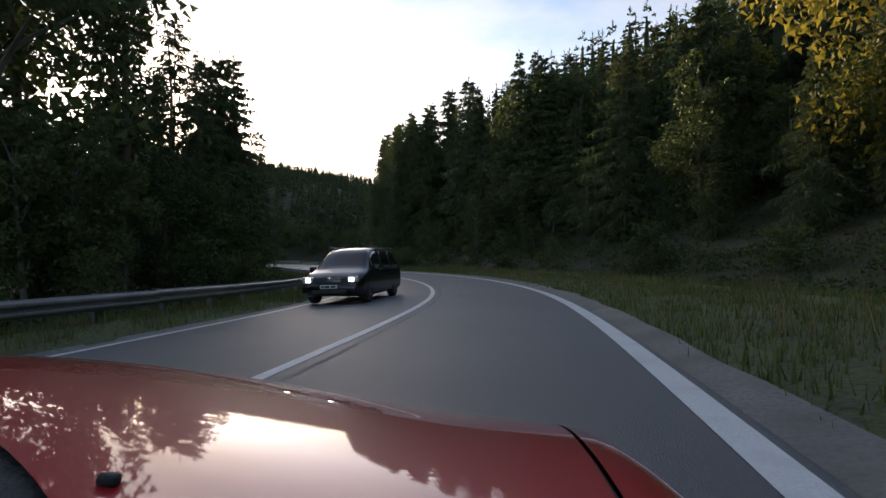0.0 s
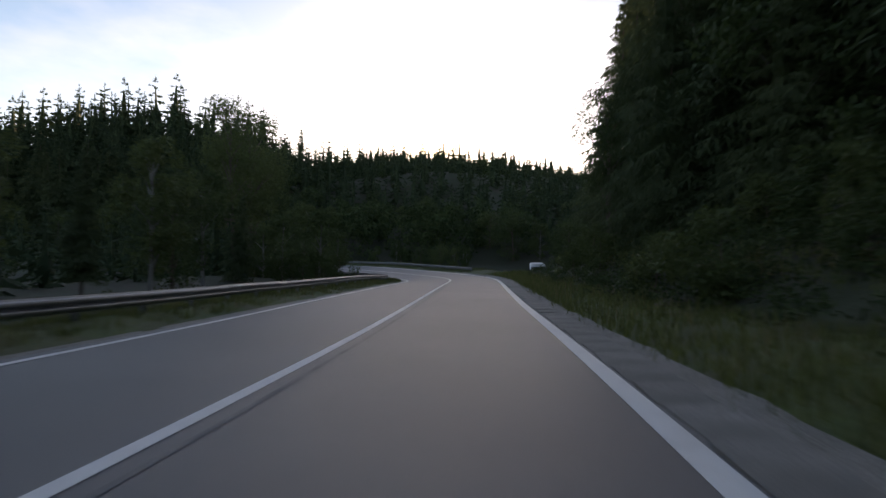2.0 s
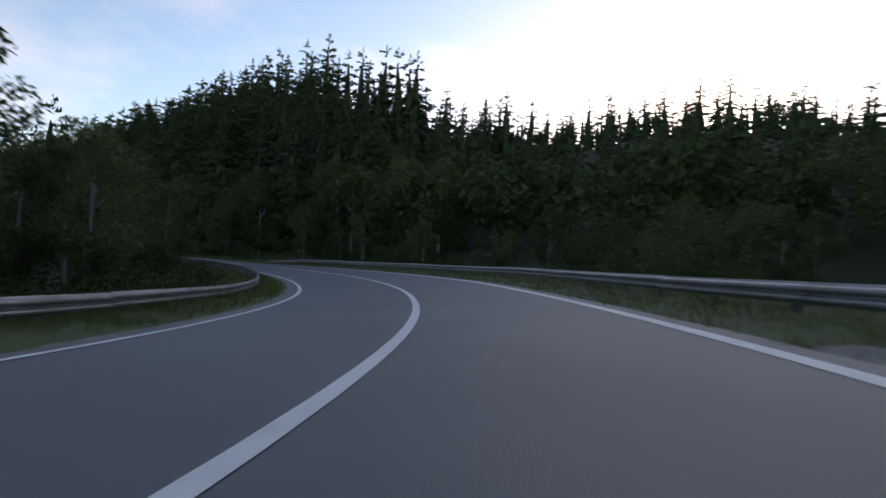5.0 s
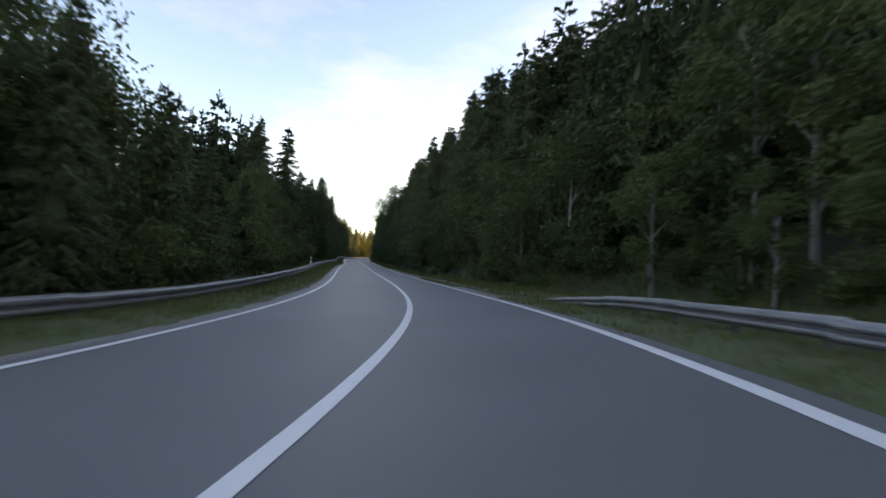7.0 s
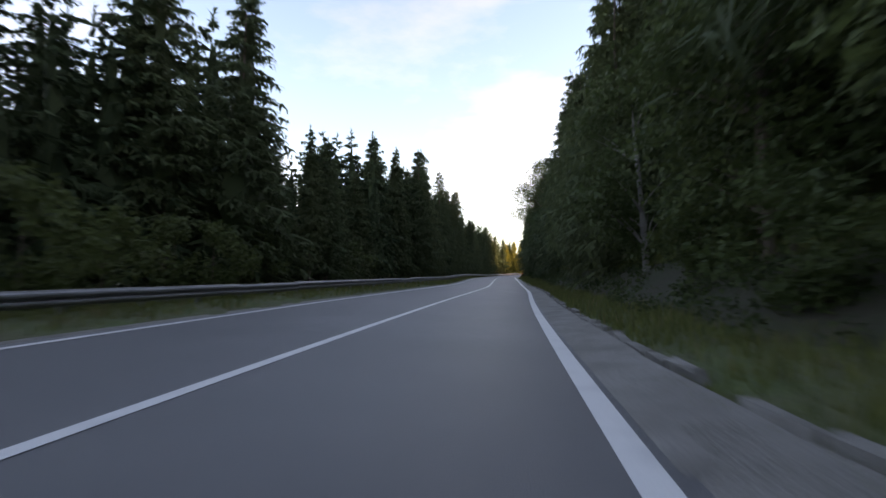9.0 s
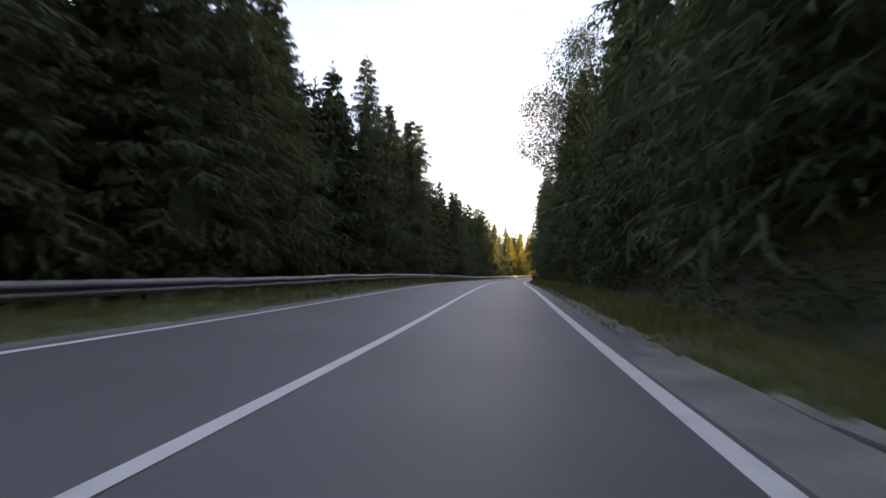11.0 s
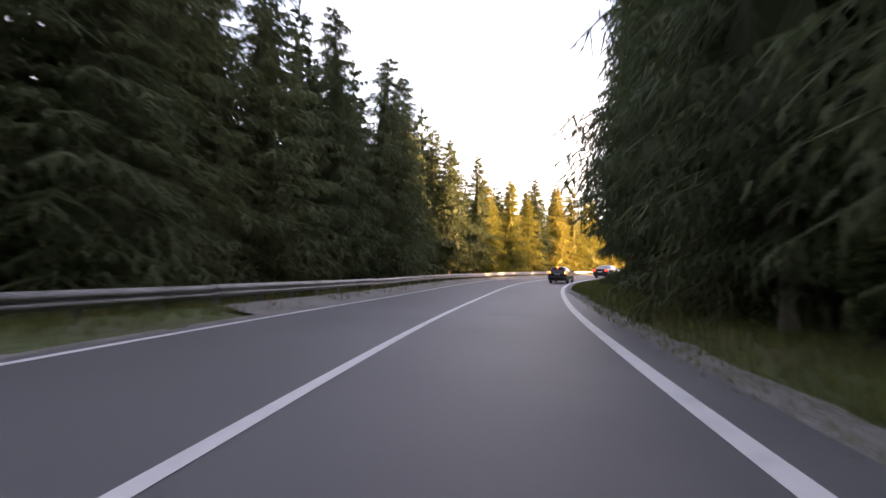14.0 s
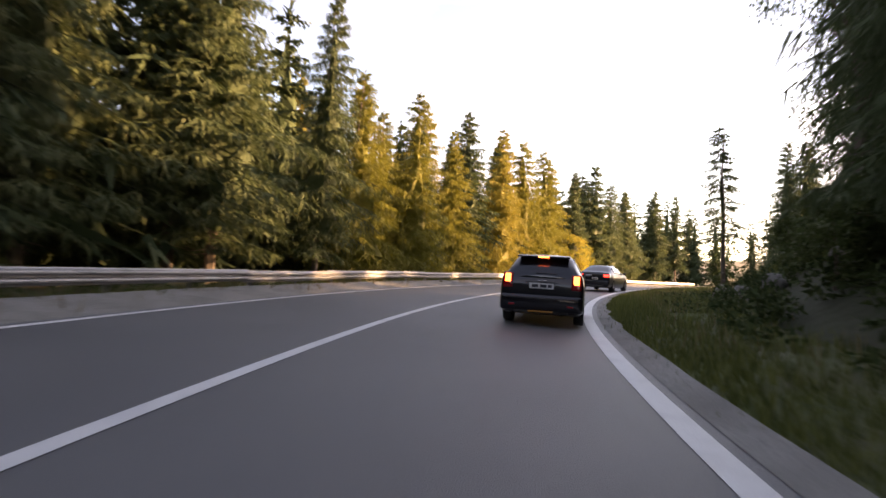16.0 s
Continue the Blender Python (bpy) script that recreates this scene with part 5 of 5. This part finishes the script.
def make_sedan():
    car = tagged(new("sedan"), "dark saloon car with red tail lamps, on the road", "car")
    car_shell("body", SEDAN, NIGHT_PAINT, car)
    side_window(car, SEDAN, -1.25, 0.75)
    cross_window(car, (-1.72, 1.085, 0.66), (-1.12, 1.355, 0.55), "rear_window")
    cross_window(car, (1.13, 0.99, 0.70), (0.55, 1.32, 0.57), "windscreen")
    for y in (-0.68, 0.68):
        lamp = box("tail_lamp", car, LAMP_RED, -2.26, y, 0.85, 0.09, 0.34, 0.20, 0.03, (0, 8, 0), "red tail lamp")
        box("bulb", lamp, TAIL_ON, -0.04, 0, 0, 0.02, 0.26, 0.13, 0.01)
    box("bumper", car, NIGHT_PAINT, -2.26, 0, 0.47, 0.12, 1.66, 0.26, 0.05)
    box("diffuser", car, TRIM, -2.28, 0, 0.31, 0.08, 1.1, 0.10, 0.02)
    plate(car, -2.305, 0.70, -1, 4)
    for y in (-0.95, 0.95):
        box("wing_mirror", car, NIGHT_PAINT, 0.78, y, 1.0, 0.12, 0.18, 0.13, 0.04)
        box("door_handle", car, CHROME, -0.35, y * 0.945, 0.86, 0.16, 0.025, 0.025, 0.008)
    for x in (-1.42, 1.42):
        for y in (-0.78, 0.78):
            wheel(car, x, y, 0.33, 0.22)
    return car


MPV = ((-2.32, .45, .70, .72, .80, .72), (-2.30, .32, .95, 1.0, .87, .78), (-2.22, .26, 1.02, 1.45, .90, .70), (-2.05, .24, 1.02, 1.69, .905, .64),
       (-1.2, .22, 1.0, 1.735, .905, .65), (0.1, .2, .99, 1.72, .905, .655), (0.7, .2, .98, 1.60, .905, .66), (1.45, .2, .97, 1.06, .90, .74),
       (1.9, .22, .88, .93, .88, .7), (2.2, .26, .74, .78, .82, .62), (2.32, .34, .60, .63, .74, .55), (2.36, .40, .52, .54, .66, .5))


def make_mpv():
    car = tagged(new("people_carrier"), "dark people carrier with lit headlamps and silver roof rails", "car")
    car_shell("body", MPV, NIGHT_PAINT, car)
    side_window(car, MPV, -2.0, -1.15)
    side_window(car, MPV, -1.08, -0.1)
    side_window(car, MPV, -0.03, 0.95)
    cross_window(car, (-2.29, 1.06, 0.72), (-2.10, 1.62, 0.62), "rear_window")
    cross_window(car, (1.44, 1.06, 0.74), (0.66, 1.62, 0.63), "windscreen")
    for y in (-0.66, 0.66):
        lamp = box("head_lamp", car, LAMP_CLEAR, 2.22, y, 0.74, 0.14, 0.32, 0.17, 0.04, (0, 10, 0), "clear headlamp")
        box("bulb", lamp, HEAD_ON, 0.07, -0.03 * np.sign(y), 0, 0.03, 0.13, 0.11, 0.01, (0, 0, 0), "lit white headlamp bulb")
        box("tail_lamp", car, LAMP_RED, -2.28, y * 1.15, 0.98, 0.06, 0.15, 0.32, 0.03)
        box("roof_rail", car, CHROME, -0.75, y, 1.76, 2.5, 0.035, 0.035, 0.012, (0, 0, 0), "silver roof rail")
        box("chrome_strip", car, CHROME, -0.35, np.sign(y) * 0.885, 1.02, 3.1, 0.015, 0.022, 0.005, (0, 0, 0), "bright strip under the side windows")
        box("wing_mirror", car, NIGHT_PAINT, 1.05, np.sign(y) * 1.0, 1.05, 0.14, 0.2, 0.18, 0.05)
    grille = box("grille", car, TRIM, 2.31, 0, 0.72, 0.06, 0.74, 0.16, 0.02)
    for k in range(3):
        box("slat", grille, CHROME, 0.03, 0, -0.045 + 0.045 * k, 0.012, 0.68, 0.012, 0.003)
    box("emblem", car, CHROME, 2.35, 0, 0.76, 0.02, 0.11, 0.11, 0.02)
    box("bumper", car, NIGHT_PAINT, 2.26, 0, 0.46, 0.2, 1.6, 0.24, 0.06)
    box("air_intake", car, TRIM, 2.36, 0, 0.38, 0.04, 1.0, 0.12, 0.02)
    plate(car, 2.375, 0.53, 1)
    for y in (-0.2, 0.3):
        box("wiper", car, TRIM, 1.36, y, 1.10, 0.03, 0.55, 0.02, 0.005, (0, 0, 6))
    for x in (-1.4, 1.45):
        for y in (-0.79, 0.79):
            wheel(car, x, y, 0.33, 0.215)
    car.scale = (1.0, 1.0, 0.94)
    return car


VAN = ((-2.45, .45, .70, .74, .84, .80), (-2.44, .34, 1.02, 1.1, .92, .86), (-2.40, .30, 1.08, 1.85, .925, .80), (-2.25, .28, 1.08, 1.95, .93, .78),
       (-1.0, .26, 1.07, 1.97, .93, .78), (0.6, .25, 1.06, 1.95, .93, .78), (1.1, .25, 1.05, 1.82, .93, .77), (1.75, .25, 1.02, 1.15, .92, .82),
       (2.15, .27, .95, 1.0, .9, .76), (2.38, .34, .70, .74, .82, .7), (2.42, .42, .56, .58, .72, .6))


def make_van():
    car = tagged(new("van"), "white van standing on the pull-off beside the road", "van")
    car_shell("body", VAN, WHITE_PAINT, car)
    side_window(car, VAN, -2.1, -0.9, 0.08, 0.8)
    side_window(car, VAN, -0.8, 0.3, 0.08, 0.8)
    side_window(car, VAN, 0.4, 1.35, 0.08, 0.8)
    cross_window(car, (-2.475, 1.12, 0.78), (-2.435, 1.76, 0.74), "rear_window", bow=0.03)
    cross_window(car, (1.72, 1.16, 0.78), (1.14, 1.80, 0.70), "windscreen")
    for y in (-0.86, 0.86):
        box("tail_lamp", car, LAMP_RED, -2.43, y, 0.92, 0.05, 0.13, 0.36, 0.02, (0, 0, 0), "red tail lamp")
        box("wing_mirror", car, TRIM, 1.35, y * 1.18, 1.22, 0.12, 0.2, 0.26, 0.05)
    box("bumper", car, TRIM, -2.45, 0, 0.44, 0.12, 1.72, 0.22, 0.04)
    plate(car, -2.46, 0.78, -1)
    for x in (-1.45, 1.5):
        for y in (-0.8, 0.8):
            wheel(car, x, y, 0.33, 0.21, 6)
    return car


place(make_hatch(), 353.3, 2.65, -2)
place(make_sedan(), 373.4, 2.55, -5)
place(make_mpv(), 16.3, -2.38, 172)
van = make_van()
van.matrix_basis = pose(-22.9, 102.9, -5.78, 0, 0, 112)

# ---------------------------------------------------------------- the red car at the start of the road, and small things
RED = ((-3.0, .42, .62, .64, .74, .66), (-2.95, .30, .84, .88, .82, .74), (-2.4, .24, .90, .98, .85, .70), (-1.6, .20, .90, 1.36, .855, .58), (-0.9, .20, .90, 1.38, .855, .58),
       (-0.55, .20, .88, 1.26, .855, .58), (-0.2, .20, .84, .88, .855, .66), (0.3, .20, .58, .60, .85, .70), (1.0, .20, .48, .50, .80, .60), (1.5, .22, .30, .33, .66, .48))


def bonnet_z(x, y):
    """Height of the bonnet and wings over the ground: a low crown, a crest over each wheel, falling to the nose."""
    a, ahead = abs(y), x + 0.282 * y * y
    return (0.93 - 0.302 * max(0.0, ahead - 0.363) ** 2 - 1.6 * max(0.0, ahead - 1.45) ** 2 + 0.0127 * math.exp(-((a - 0.718) / 0.109) ** 2)
            + 0.0146 * math.exp(-(a / 0.33) ** 2) - 6.31 * max(0.0, a - 0.721) ** 2)


def bonnet_rear(y):
    return 0.40 - 0.93 * y * y


def make_red():
    car = tagged(new("red_car"), "glossy red car with a rounded bonnet on the road", "car")
    car_shell("body", RED, RED_PAINT, car)
    side_window(car, RED, -2.0, -0.65)
    ys = np.linspace(-0.700, 0.700, 60)
    rings = [[(x, y, bonnet_z(x, y)) for x in np.linspace(bonnet_rear(y), 1.76, 46)] for y in ys]
    v, f = loft(rings)
    mesh_part("bonnet", data_mesh("bonnet", v, [q[::-1] for q in f]), RED_PAINT, car, "glossy red bonnet mirroring the sky", True)
    for sgn in (1, -1):
        rings = []
        for x in np.linspace(bonnet_rear(0.70), 1.76, 46):
            ring = [(x, sgn * y, bonnet_z(x, y)) for y in np.linspace(0.705, 0.86, 12)]
            low = ring[-1][2]
            ring += [(x, sgn * 0.866, low - 0.06 * k - 0.02) for k in range(3)] + [(x, sgn * 0.86, min(low - 0.2, 0.30))]
            rings.append(ring)
        v, f = loft(rings)
        mesh_part("wing", data_mesh("wing", v, [q[::-1] for q in f] if sgn < 0 else f), RED_PAINT, car, "", True)
        seam = bmesh.new()
        vs = []
        for k in range(24):
            x = bonnet_rear(0.70) + 1.9 * k / 23
            vs.append([seam.verts.new((x, sgn * y, bonnet_z(x, y) - 0.006)) for y in (0.699, 0.706)])
        for p, q in zip(vs, vs[1:]):
            seam.faces.new((p[0], q[0], q[1], p[1]))
        part("bonnet_seam", seam, TRIM, car)
        y = sgn * 0.39
        box("washer_nozzle", car, TRIM, 0.295, y, bonnet_z(0.295, y) + 0.003, 0.008, 0.013, 0.008, 0.003)
        box("head_lamp", car, LAMP_CLEAR, 1.52, sgn * 0.60, bonnet_z(1.5, 0.6) - 0.01, 0.12, 0.2, 0.06, 0.02)
        box("wing_mirror", car, RED_PAINT, -0.42, sgn * 0.96, 0.98, 0.12, 0.18, 0.13, 0.04)
        for x in (-2.15, 0.95):
            wheel(car, x, sgn * 0.74, 0.29, 0.19)
    # cowl and windscreen behind the bonnet
    rings = [[(bonnet_rear(y) + d, y, bonnet_z(bonnet_rear(y), y) + h) for d, h in ((0.010, -0.006), (-0.03, -0.014), (-0.09, -0.012), (-0.14, -0.008))] for y in np.linspace(-0.66, 0.66, 40)]
    v, f = loft(rings)
    mesh_part("cowl_panel", data_mesh("cowl_panel", v, f), TRIM, car, "black plastic cowl under the windscreen", True)
    rings = [[(bonnet_rear(y) - 0.14 - d, y * (1 - 0.16 * d), 0.925 + 0.50 * max(0.0, d - 0.1)) for d in np.linspace(0, 0.82, 5)] for y in np.linspace(-0.64, 0.64, 30)]
    v, f = loft(rings)
    glass = mesh_part("windscreen", data_mesh("windscreen", v, f), CAR_GLASS, car, "", True)
    glass.modifiers.new("thick", "SOLIDIFY").thickness = 0.005
    box("bumper", car, RED_PAINT, 1.66, 0, 0.36, 0.14, 1.1, 0.16, 0.05)
    plate(car, 1.75, 0.36, 1)
    return car


# the eye rides low over the bonnet's right side, turned a little to the left of the car
make_red().matrix_basis = (ROWS[0][1] @ pose(0, 0, 0, -90, 0, 0) @ pose(0, 0, 0, 0, math.degrees(0.0494), 0) @ pose(0, 0, 0, math.degrees(-0.0252), 0, 0)
                           @ pose(0, 0, 0, 0, 0, 90 - math.degrees(0.1193)) @ pose(0, 0.6243, -1.08))


def rocks():
    """Weathered stones lying in the banks."""
    rng = np.random.RandomState(23)
    for s0, s1, o0, o1, n in ((74, 92, 8.0, 11, 3), (349, 364, 7.2, 10.5, 9)):
        for _ in range(n):
            bm = bmesh.new()
            bmesh.ops.create_icosphere(bm, subdivisions=3, radius=1.0)
            size = rng.uniform(0.14, 0.32)
            stretch = Vector(rng.uniform(0.7, 1.3, 3))
            seed = Vector(rng.uniform(0, 50, 3))
            for v in bm.verts:
                d = v.co.normalized()
                k = 1 + 0.35 * noise.noise(d * 1.3 + seed) + 0.16 * noise.noise(d * 3.7 + seed)
                v.co = Vector(d[i] * k * size * stretch[i] for i in range(3))
            ob = part("rock", bm, ROCK)
            tagged(ob, "grey weathered rock half sunk in the bank", "rock", "rocks in the bank")
            p = at_road(rng.uniform(s0, s1), rng.uniform(o0, o1))
            z = land([p[0]], [p[1]])[0]
            ob.matrix_basis = pose(p[0], p[1], z - 0.02, 0, 0, rng.rand() * 360)


rocks()


def marker_post(s, off):
    ob = tagged(new("marker_post"), "white roadside marker post with a black band", "marker post")
    bm = bmesh.new()
    r = bmesh.ops.create_cube(bm, size=1.0)
    bmesh.ops.scale(bm, vec=(0.12, 0.05, 1.0), verts=r["verts"])
    bmesh.ops.translate(bm, vec=(0, 0, 0.45), verts=r["verts"])
    bmesh.ops.bevel(bm, geom=list(bm.edges), offset=0.015, segments=2, affect="EDGES")
    part("shaft", bm, PAINT, ob)
    box("band", ob, PLATE_INK, 0, 0, 0.78, 0.124, 0.054, 0.16, 0.004)
    box("reflector", ob, AMBER, 0, -0.028, 0.78, 0.04, 0.01, 0.10, 0.003)
    p = at_road(s, off, 0.05)
    ob.matrix_basis = pose(*p, 0, 0, heading(s))


marker_post(184, -5.75)
